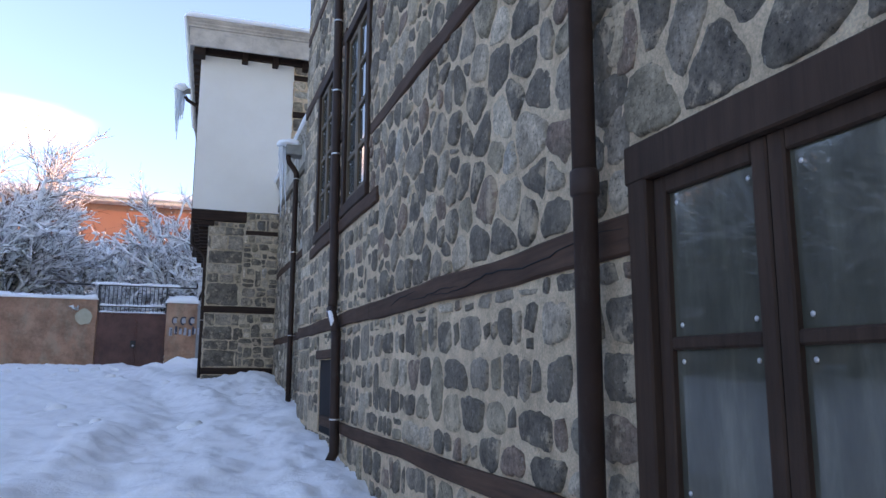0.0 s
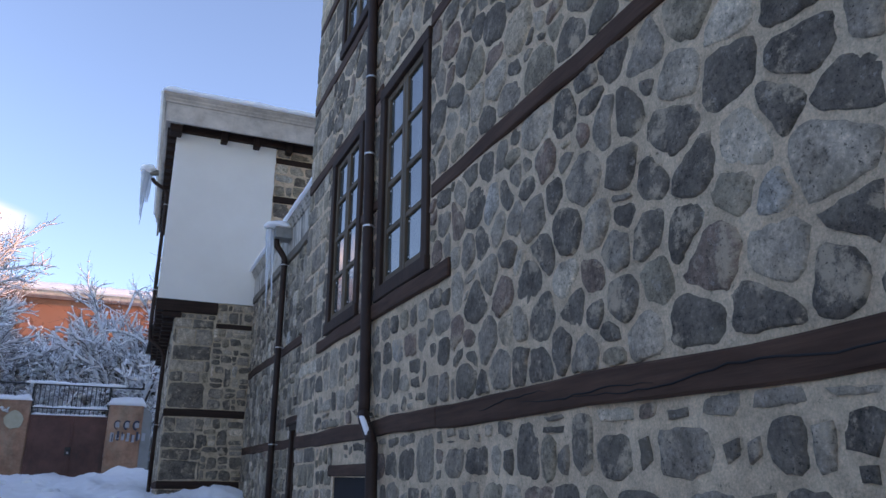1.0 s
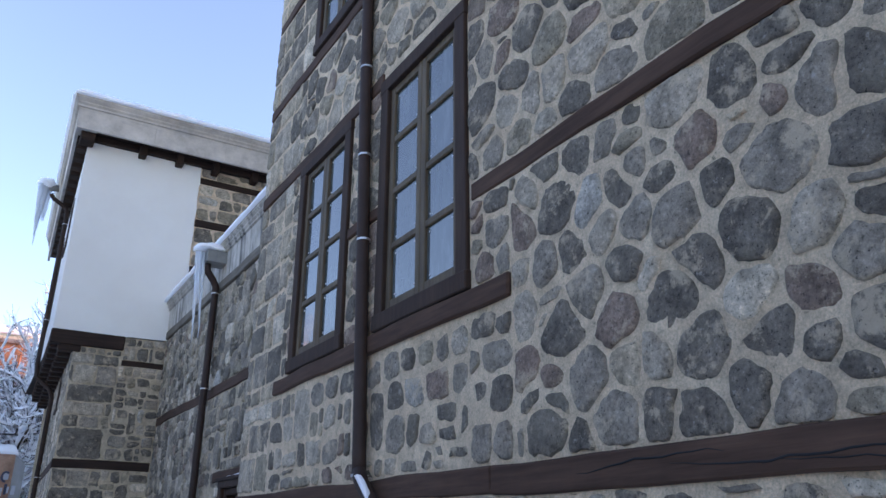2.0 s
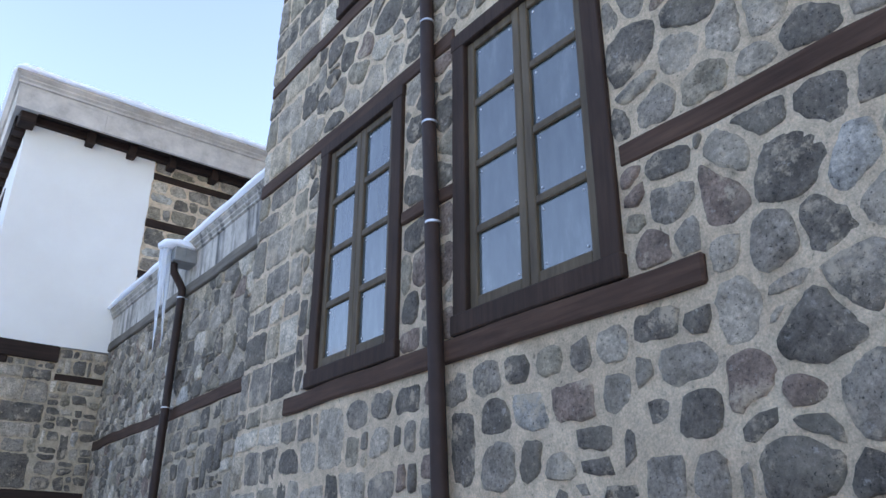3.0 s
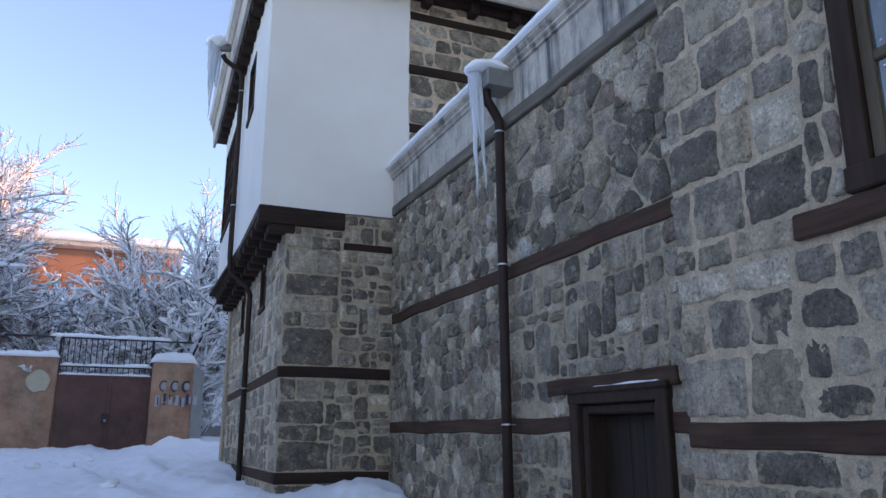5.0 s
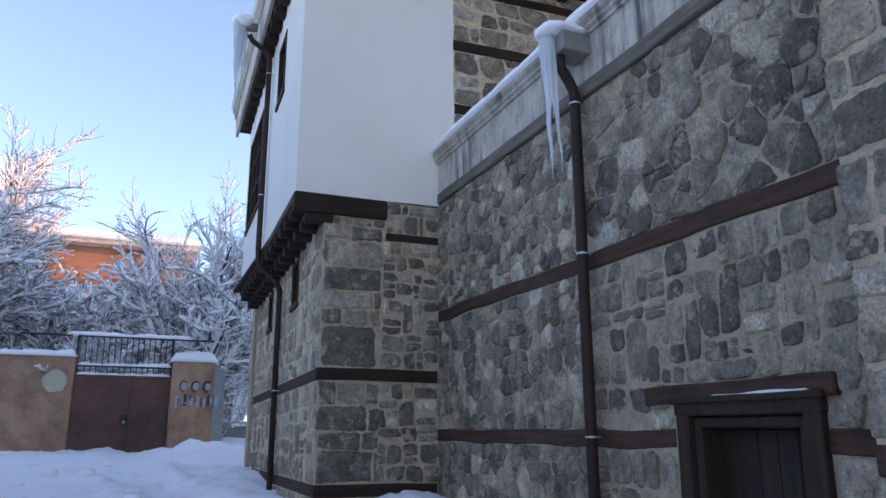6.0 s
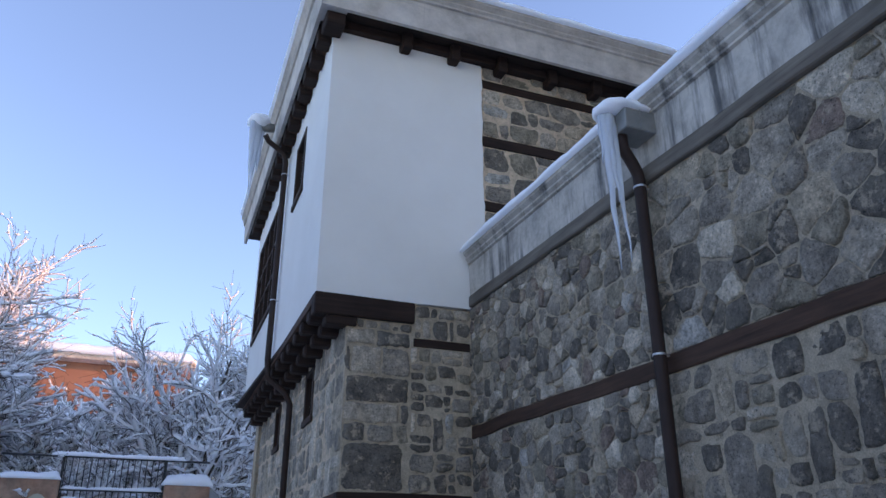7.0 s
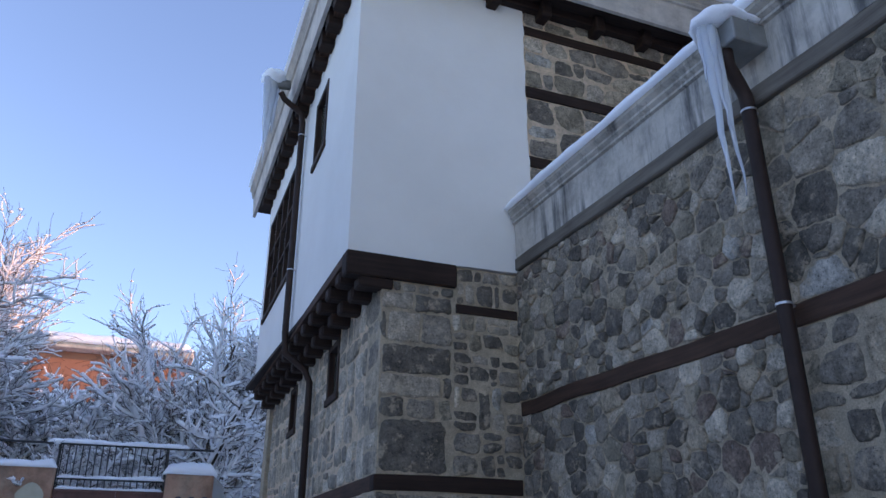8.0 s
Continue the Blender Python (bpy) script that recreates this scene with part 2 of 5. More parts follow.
def mesh_part(name, verts, faces, mat_, parent=None, smooth=False):
    me = bpy.data.meshes.new(name)
    me.from_pydata(verts, [], faces)
    me.update()
    me.materials.append(mat_)
    if smooth:
        me.shade_smooth()
    ob = new(name, me)
    ob.parent = parent
    return ob


def thing(name, label, category, group="", kind="", at=(0, 0, 0)):
    ob = new(name)
    ob.empty_display_size = 0.1
    return tagged(ob, label, category, group, kind)


def add_box(bm, a, b, bevel=0.0, cuts=0, wobble=0.0):
    """Adds a box with softened edges, cut along its longest side and made slightly uneven."""
    t = bmesh.new()
    bmesh.ops.create_cube(t, size=1)
    lo, hi = [min(p, q) for p, q in zip(a, b)], [max(p, q) for p, q in zip(a, b)]
    for v in t.verts:
        v.co = Vector([(lo[i] + hi[i]) / 2 + v.co[i] * (hi[i] - lo[i]) for i in range(3)])
    if cuts:
        ax = max(range(3), key=lambda i: hi[i] - lo[i])
        for k in range(1, cuts + 1):
            co, no = [0, 0, 0], [0, 0, 0]
            co[ax], no[ax] = lo[ax] + (hi[ax] - lo[ax]) * k / (cuts + 1), 1
            bmesh.ops.bisect_plane(t, geom=t.verts[:] + t.edges[:] + t.faces[:], plane_co=co, plane_no=no)
    if bevel:
        bmesh.ops.bevel(t, geom=[e for e in t.edges if e.is_manifold and e.calc_face_angle(0) > 0.5], offset=bevel, segments=1, affect="EDGES")
    if wobble:
        for v in t.verts:
            p = v.co * 1.7
            v.co += Vector([noise.noise(p + Vector((9 * i, 3, 1))) for i in range(3)]) * wobble
    me = bpy.data.meshes.new("tmp")
    t.to_mesh(me)
    t.free()
    bm.from_mesh(me)
    bpy.data.meshes.remove(me)
    return bm


def block(name, a, b, mat_, parent=None, label="", bevel=0.006, cuts=0, wobble=0.0, sloped=False):
    return part(name, add_box(bmesh.new(), a, b, bevel, cuts, wobble), mat_, parent, label, sloped)


def tube(bm, pts, r, sides=14):
    """Adds a closed tube along a line of points."""
    pts = [Vector(p) for p in pts]
    rings = []
    for i, p in enumerate(pts):
        d = (pts[min(i + 1, len(pts) - 1)] - pts[max(i - 1, 0)]).normalized()
        u = d.cross(Vector((0.3, 1, 0.1))).normalized() if abs(d.y) < 0.9 else d.cross(Vector((1, 0, 0))).normalized()
        w = d.cross(u)
        rr = r[i] if isinstance(r, (list, tuple)) else r
        rings.append([bm.verts.new(p + (u * math.cos(2 * math.pi * k / sides) + w * math.sin(2 * math.pi * k / sides)) * rr) for k in range(sides)])
    for a, b in zip(rings, rings[1:]):
        for k in range(sides):
            bm.faces.new((a[k], a[(k + 1) % sides], b[(k + 1) % sides], b[k]))
    bm.faces.new(rings[0][::-1])
    bm.faces.new(rings[-1])
    return bm


def snow_ridge(name, a, b, width, height, parent=None, step=0.08, lump=0.35, sloped=False, seed=0.0):
    """A lumpy bank of snow along the line from a to b, round on top and flat below."""
    a, b = Vector(a), Vector(b)
    d = b - a
    cnt = max(2, int(d.length / step))
    side = d.cross(Vector((0, 0, 1))).normalized()
    vs, fs, m_ = [], [], 9
    for i in range(cnt + 1):
        f = i / cnt
        p = a + d * f
        end = min(1.0, min(f, 1 - f) * d.length / (min(width, 0.3) * 0.5) + 0.05) ** 0.5
        k = 1 + lump * noise.noise(p * 2.3 + Vector((seed, 0, 0))) + lump * 0.5 * noise.noise(p * 7 + Vector((seed, 5, 0)))
        for j in range(m_):
            t = math.pi * j / (m_ - 1)
            q = p + side * math.cos(t) * width / 2 * (0.85 + 0.15 * k) + Vector((0, 0, math.sin(t) ** 0.8 * height * k * end))
            vs.append(climb(q) if sloped else q)
    for i in range(cnt):
        for j in range(m_ - 1):
            s0 = i * m_ + j
            fs.append((s0, s0 + 1, s0 + m_ + 1, s0 + m_))
        fs.append((i * m_ + m_ - 1, i * m_, (i + 1) * m_, (i + 1) * m_ + m_ - 1))
    fs += [tuple(range(m_ - 1, -1, -1)), tuple(range(cnt * m_, cnt * m_ + m_))]
    return mesh_part(name, vs, fs, SNOW, parent, True)


def wall_sheet(bm, holes, u0, u1, v0, v1, place, depth):
    """Adds a wall with real openings: boxes between the lines of the openings."""
    us = sorted({u0, u1, *[min(max(h[i], u0), u1) for h in holes for i in (0, 1)]})
    for a, b in zip(us, us[1:]):
        gaps = sorted((h[2], h[3]) for h in holes if h[0] < (a + b) / 2 < h[1])
        v = v0
        for g0, g1 in gaps + [(v1, v1)]:
            if g0 > v:
                add_box(bm, place(a, v, 0), place(b, g0, depth))
            v = max(v, g1)
    return bm


# ---- masonry ----
def clip(poly, n0, n1, lim):
    out = []
    for i in range(len(poly)):
        p, q = poly[i], poly[(i + 1) % len(poly)]
        dp, dq = p[0] * n0 + p[1] * n1 - lim, q[0] * n0 + q[1] * n1 - lim
        if dp <= 0:
            out.append(p)
        if (dp < 0) != (dq < 0) and dp != dq:
            k = dp / (dp - dq)
            out.append((p[0] + (q[0] - p[0]) * k, p[1] + (q[1] - p[1]) * k))
    return out


def rubble_cells(rect, size, gap, rng, aspect=1.15, spread=0.35, vary=(0.55, 1.6)):
    """Irregular stones that fill a rectangle of the wall: (centre, outline) of each."""
    u0, u1, v0, v1 = rect
    rows = max(1, round((v1 - v0) / size))
    pts, cutv = [], [0.0]
    for r in range(rows):
        cutv.append(cutv[-1] + rng.uniform(0.65, 1.4))
    for r in range(rows):
        h = (v1 - v0) * (cutv[r + 1] - cutv[r]) / cutv[-1]
        u = u0 - rng.random() * size * 0.5
        while u < u1:
            w = size * aspect * rng.uniform(*vary)
            if rows > 1 and w < size * 1.05 and rng.random() < 0.3:   # a pair of small stones, one over the other
                base = v0 + (v1 - v0) * cutv[r] / cutv[-1]
                for q in (0.25, 0.75):
                    pts.append((u + w * rng.uniform(0.4, 0.6), base + h * (q + rng.uniform(-0.08, 0.08)), (w * 0.25) ** 2 * rng.uniform(0.4, 1.0)))
                u += w
                continue
            pts.append((u + w / 2, v0 + (v1 - v0) * cutv[r] / cutv[-1] + h * (0.5 + rng.uniform(-spread, spread) * (rows > 1)), (w * 0.42) ** 2 * rng.uniform(0.4, 1.0)))
            u += w
    arr = np.array(pts)
    out = []
    for i, (pu, pv, pw) in enumerate(pts):
        d2 = (arr[:, 0] - pu) ** 2 + (arr[:, 1] - pv) ** 2
        poly = [(u0 + gap / 2 - pu, v0 + gap / 2 - pv), (u1 - gap / 2 - pu, v0 + gap / 2 - pv), (u1 - gap / 2 - pu, v1 - gap / 2 - pv), (u0 + gap / 2 - pu, v1 - gap / 2 - pv)]
        for j in np.argsort(d2)[1:18]:
            d = math.sqrt(d2[j])
            if d < 1e-4:
                continue
            n0, n1 = (pts[j][0] - pu) / d, (pts[j][1] - pv) / d
            poly = clip(poly, n0, n1, d / 2 + (pw - pts[j][2]) / (2 * d) - gap / 2 * rng.uniform(0.6, 1.6))
            if len(poly) < 3:
                break
        if len(poly) < 3:
            continue
        area = 0.5 * sum(poly[k][0] * poly[(k + 1) % len(poly)][1] - poly[(k + 1) % len(poly)][0] * poly[k][1] for k in range(len(poly)))
        if area > 0.0012:
            out.append((pu, pv, poly))
    return out


def laid_rubble(rect, size, gap, rng, aspect=1.15, small=0.22, tall=0.10, vary=(0.5, 1.7), wave=0.22):
    """Roughly coursed field stones: wavy beds, slanting joints, a few stones two courses high and small chinking stones."""
    u0, u1, v0, v1 = rect
    rows = max(1, round((v1 - v0) / size))
    steps = [rng.uniform(0.65, 1.45) for r in range(rows)]
    beds = [v0 + (v1 - v0) * sum(steps[:r]) / sum(steps) for r in range(rows + 1)]
    seed = rng.uniform(0, 90)

    def bed(k, u):
        if k in (0, rows):
            return beds[k]
        room = min(beds[k + 1] - beds[k], beds[k] - beds[k - 1])
        return beds[k] + wave * room * (noise.noise(Vector((u * 1.6, k * 5.3, seed))) + 0.8 * noise.noise(Vector((u * 4.5, k * 5.3, seed + 9))))

    taken, out = [[] for r in range(rows)], []

    def stone(a, b, k0, k1, lo=0.0, hi=1.0, ease=1.0):
        """One stone between the joints a and b (each: place at the foot, place at the head)."""
        def edge(f, g):
            foot, head = a[0] + (b[0] - a[0]) * f, a[1] + (b[1] - a[1]) * f
            u = foot + (head - foot) * g
            z0, z1 = bed(k0, u), bed(k1, u)
            return u, z0 + (z1 - z0) * (lo + (hi - lo) * g)
        ring = [edge(f, g) for f, g in ((0, 0), (0.5, 0), (1, 0), (1, 0.5), (1, 1), (0.5, 1), (0, 1), (0, 0.5))]
        cu, cv = sum(p[0] for p in ring) / 8, sum(p[1] for p in ring) / 8
        w, h = max(p[0] for p in ring) - min(p[0] for p in ring), max(p[1] for p in ring) - min(p[1] for p in ring)
        g = gap * rng.uniform(0.55, 1.6) * ease
        fu, fv = max(0.4, 1 - g / w), max(0.4, 1 - g / h)
        skew = rng.uniform(-0.10, 0.10)
        blunt = [rng.uniform(0.76, 0.99) if i % 2 == 0 else rng.uniform(0.95, 1.05) for i in range(8)]
        poly = [((pu - cu) * fu * q, (pv - cv) * fv * q + skew * (pu - cu) * 0.5) for (pu, pv), q in zip(ring, blunt)]
        if w > 0.05 and h > 0.04:
            out.append((cu, cv, poly))

    for k in range(rows - 1):
        u = u0
        while u < u1:
            u += size * rng.uniform(1.0, 2.0)
            w = size * aspect * rng.uniform(0.7, 1.6)
            if rng.random() < tall * 2 and u + w < u1 - 0.1 and all(u > q[1] or u + w < q[0] for q in taken[k] + taken[k + 1]):
                taken[k].append((u, u + w))
                taken[k + 1].append((u, u + w))
                stone((u, u), (u + w, u + w), k, k + 2)
    for k in range(rows):
        marks = sorted(taken[k])
        spans = list(zip([u0] + [q[1] for q in marks], [q[0] for q in marks] + [u1]))
        for a, b in spans:
            if b - a < 0.05:
                continue
            ws, total = [], 0.0
            while total < b - a - size * 0.35:
                ws.append(size * aspect * rng.uniform(*vary) * (0.85 + 0.5 * rng.random() ** 3))
                total += ws[-1]
            ws = [w * (b - a) / total for w in ws] if ws else [b - a]
            u, left = a, (a, a)
            for i, w in enumerate(ws):
                u += w
                lean = rng.uniform(-0.14, 0.14) * min(w, ws[min(i + 1, len(ws) - 1)])
                right = (u - lean, u + lean) if i < len(ws) - 1 else (b, b)
                pick = rng.random()
                if pick < small and w < size * 1.5:
                    m_ = rng.uniform(0.35, 0.65)
                    stone(left, right, k, k + 1, 0, m_, 0.8)
                    stone(left, right, k, k + 1, m_, 1, 0.8)
                elif pick < small * 1.6 and w > size * 0.8:
                    m_ = rng.uniform(0.62, 0.78)
                    stone(left, right, k, k + 1, *((0, m_) if rng.random() < 0.5 else (1 - m_, 1)))
                else:
                    stone(left, right, k, k + 1)
                left = right
    return out


def course_cells(rect, heights, widths, gap, rng):
    """Dressed blocks in level courses."""
    u0, u1, v0, v1 = rect
    out, v, k = [], v0, 0
    while v < v1 - 0.04:
        h = min(rng.uniform(*heights), v1 - v)
        if v1 - v - h < 0.1:
            h = v1 - v
        u = u0
        while u < u1 - 0.03:
            w = min(rng.uniform(*widths), u1 - u)
            if u1 - u - w < 0.12:
                w = u1 - u
            a, b, g = w / 2 - gap / 2, h / 2 - gap / 2, 0.012
            out.append((u + w / 2, v + h / 2, [(x + rng.uniform(-g, g), y + rng.uniform(-g, g)) for x, y in ((-a, -b), (0, -b), (a, -b), (a, 0), (a, b), (0, b), (-a, b), (-a, 0))]))
            u += w
        v += h
    return out


def stone_mesh(poly, proud, rng, rounds, cut_corner=(0.14, 0.26)):
    """A stone with a ragged edge that sinks into the mortar and a rough face; x out of the wall, y along it, z up."""
    for k in range(rounds):
        c = rng.uniform(*cut_corner)
        poly = [q for i in range(len(poly)) for a, b in [(poly[i], poly[(i + 1) % len(poly)])] for q in ((a[0] + (b[0] - a[0]) * c, a[1] + (b[1] - a[1]) * c), (b[0] + (a[0] - b[0]) * c, b[1] + (a[1] - b[1]) * c))]
    fine, seed = [], rng.uniform(0, 99)
    for i in range(len(poly)):
        a, b = poly[i], poly[(i + 1) % len(poly)]
        ln_ = math.hypot(b[0] - a[0], b[1] - a[1])
        if ln_ < 0.015 and len(poly) > 5:
            continue
        cut = 1 + int(ln_ / 0.032)
        fine += [(a[0] + (b[0] - a[0]) * k / cut, a[1] + (b[1] - a[1]) * k / cut) for k in range(cut)]
    poly = fine if len(fine) > 3 else poly
    cu, cv = sum(p[0] for p in poly) / len(poly), sum(p[1] for p in poly) / len(poly)
    n_ = len(poly)
    reach = max(abs(p[0] - cu) + abs(p[1] - cv) for p in poly)
    lean = 0.09 * min(1.0, 0.11 / reach)
    vs, tilt_u, tilt_v = [], rng.uniform(-lean, lean), rng.uniform(-lean, lean)
    ragged = min(0.016, reach * 0.10)
    poly = [(pu + ragged * (noise.noise(Vector((pu * 17, pv * 17, seed))) + 0.35 * noise.noise(Vector((pu * 43, pv * 43, seed)))), pv + ragged * (noise.noise(Vector((pu * 17, pv * 17, seed + 31))) + 0.35 * noise.noise(Vector((pu * 43, pv * 43, seed + 31))))) for pu, pv in poly]
    for f, h in ((1.03, -0.012), (0.97, proud * 0.45), (0.89, proud * 0.95), (0.5, proud * 1.08)):
        for pu, pv in poly:
            du, dv = (pu - cu) * f, (pv - cv) * f
            rough = 0.004 * noise.noise(Vector((du * 22, dv * 22, seed + 5))) + rng.uniform(-0.0018, 0.0018)
            vs.append((-(h + (du * tilt_u + dv * tilt_v + rough) * (h > 0)), cu + du, cv + dv))
    fs = [tuple(range(3 * n_, 4 * n_))]
    for r in range(3):
        for k in range(n_):
            fs.append((r * n_ + k, r * n_ + (k + 1) % n_, (r + 1) * n_ + (k + 1) % n_, (r + 1) * n_ + k))
    return vs, fs


def lay_stones(parent, cells, place, mat_, rng, proud=(0.012, 0.035), rounds=1, keep=None, sloped=False, budget=300, flip=False, pale=(), cut_corner=(0.14, 0.26)):
    """Lays stones on a wall. place(u, v, out) gives the world place. Those in keep become parts, the rest one joined part."""
    singles, joined_v, joined_f = 0, [], []
    bright = {min(range(len(cells)), key=lambda i: (cells[i][0] - u) ** 2 + (cells[i][1] - v) ** 2) for u, v in pale}
    for index, (cu, cv, poly) in enumerate(cells):
        vs, fs = stone_mesh(poly, rng.uniform(*proud), rng, rounds, cut_corner)
        if flip:
            fs = [f[::-1] for f in fs]
        c = place(cu, cv, 0)
        c = climb(c) if sloped else Vector(c)
        world_v = []
        for x, u, v in vs:
            p = place(cu + u, cv + v, -x)
            world_v.append(climb(p) if sloped else Vector(p))
        if index in bright or singles < budget and (keep is None or keep(cu, cv)):
            ob = mesh_part("stone", [v - c for v in world_v], fs, STONE_W if index in bright else mat_, parent, True)
            ob.location = c
            singles += 1
        else:
            o = len(joined_v)
            joined_v += world_v
            joined_f += [tuple(i + o for i in f) for f in fs]
    if joined_v:
        tagged(mesh_part("stones", joined_v, joined_f, mat_, parent, True), kind="stuff")
    return singles


# ---- the large walls ----
T, L, B = 1.41, 1.71, 16.2
END_T = 10.29
OPEN_T = [(1.0, 2.13, 0.84, 2.03), (6.33, 7.41, 2.92, 4.78), (8.05, 9.09, 2.92, 4.76), (8.0, 8.98, 6.05, 7.8), (7.52, 8.62, 0.72, 1.49)]
wall_west = part("wall_west", wall_sheet(bmesh.new(), OPEN_T, -14, END_T, -3, 13, lambda u, v, o: (T + o, u, v), 0.55), MORTAR_T, sloped=True)
tagged(wall_west, "tall rubble wall of dark basalt stones in beige mortar with timber bands", "wall", kind="structure")
# unseen return, back and roof, made deep and tall to shade the bay
wall_corner = block("wall_north_return", (T + 0.01, END_T - 0.5, -2), (31, END_T - 0.004, 12.9), MORTAR_T, None, "unseen plain return of the tall stone wall, set deep for its shadow", 0)
tagged(wall_corner, category="wall", kind="structure")
tagged(block("wall_back", (T + 0.5, -14, -3), (31, -13.5, 12.9), MORTAR_T, None, "plain closing wall of the stone building", 0), category="wall", kind="structure")
tagged(block("roof", (T - 0.2, -14.2, 12.95), (31.2, END_T + 0.2, 13.15), CORNICE, None, "unseen flat roof of the tall stone house, set high for its shadow", 0.02), category="roof", kind="structure")
# added sheet, coloured near-black as the darkness of the rooms
tagged(block("unlit_room_sheet", (T + 1.4, -13, -2.5), (T + 1.5, 9.7, 12.5), UNLIT_FILL, None, "near-black sheet standing in for the unlit rooms behind the windows", 0), category="wall", kind="structure")

DOOR_OPEN = (10.93, 11.86, 0.4, 2.12)
wall_low = part("wall_low", wall_sheet(bmesh.new(), [DOOR_OPEN], END_T - 0.3, B + 0.2, -2, 4.66, lambda u, v, o: (L + o, u, v), 0.5), MORTAR_L, sloped=True)
tagged(wall_low, "low rubble wall of mixed grey stones with timber bands and a small door", "wall", kind="structure")
# unseen slab, its near-black colour stands for the unlit wing inside
tagged(block("ceiling", (L + 0.3, END_T, 4.5), (30, B, 4.6), UNLIT_FILL, None, "added near-black slab for the unlit inside of the low wing", 0), category="ceiling", kind="structure")


def on_t(u, v, out):
    return (T - out, u, v)


def on_l(u, v, out):
    return (L - out, u, v)


def beam(parent, plane, y0, y1, z0, z1, proud=0.018, sloped=True, label=""):
    return block("timber_beam", (plane - proud, y0, z0), (plane + 0.12, y1, z1), BEAM_Y, parent, label, 0.010, max(2, int((y1 - y0) * 4)), 0.022, sloped)


beam(wall_west, T, 2.2, 6.1, 1.785, 1.925, 0.022)
beam(wall_west, T, 6.104, END_T - 0.01, 1.79, 1.925, 0.02)
beam(wall_west, T, -13, 1.0, 1.785, 1.925, 0.02)
beam(wall_west, T, -13, 8.4, 0.80, 0.90, 0.03)
beam(wall_west, T, -13, 6.28, 3.385, 3.50)
beam(wall_west, T, 5.9, 9.45, 2.74, 2.865, 0.035)
beam(wall_west, T, 7.455, 8.0, 3.72, 3.81)
beam(wall_west, T, 7.46, END_T - 0.01, 4.79, 4.92)
beam(wall_west, T, -13, 6.28, 4.80, 4.92)
beam(wall_west, T, -13, END_T - 0.01, 5.87, 5.99)
beam(wall_west, T, -13, 7.9, 7.0, 7.12)
beam(wall_west, T, 9.1, END_T - 0.01, 7.0, 7.12)
beam(wall_west, T, 7.36, 8.72, 1.50, 1.60, 0.02)
def beam_face(y, z):
    x = T - 0.022
    return Vector((x + 0.022 * noise.noise(Vector((x, y, z)) * 1.7 + Vector((0, 3, 1))) - 0.001, y, z))


cr = bmesh.new()
for y0, cnt, z0, fall in ((2.25, 34, 1.87, -0.0016), (3.9, 16, 1.835, 0.0012), (4.7, 12, 1.885, -0.002)):
    tube(cr, [climb(beam_face(y0 + 0.07 * i, z0 + 0.012 * math.sin(i * 0.45) + 0.014 * noise.noise(Vector((i * 0.7, y0, 0))) + fall * i)) for i in range(cnt)], [0.001 + 0.0032 * math.sin(math.pi * i / (cnt - 1)) for i in range(cnt)], 6)
part("crack", cr, UNLIT_FILL, wall_west, "dark drying crack along the beam")
beam(wall_low, L, END_T + 0.03, B, 3.215, 3.345)
beam(wall_low, L, 12.0, B, 1.86, 1.985)
beam(wall_low, L, END_T + 0.03, 10.8, 1.86, 1.985)
beam(wall_low, L, 10.69, 12.255, 2.145, 2.265, 0.045, label="thick timber lintel over the small door")
block("timber_beam", (L - 0.05, END_T + 0.01, 4.645), (L + 0.12, B - 0.04, 4.775), WEATHERED, wall_low, "grey weathered timber band under the cornice", 0.01, 20, 0.015, True)

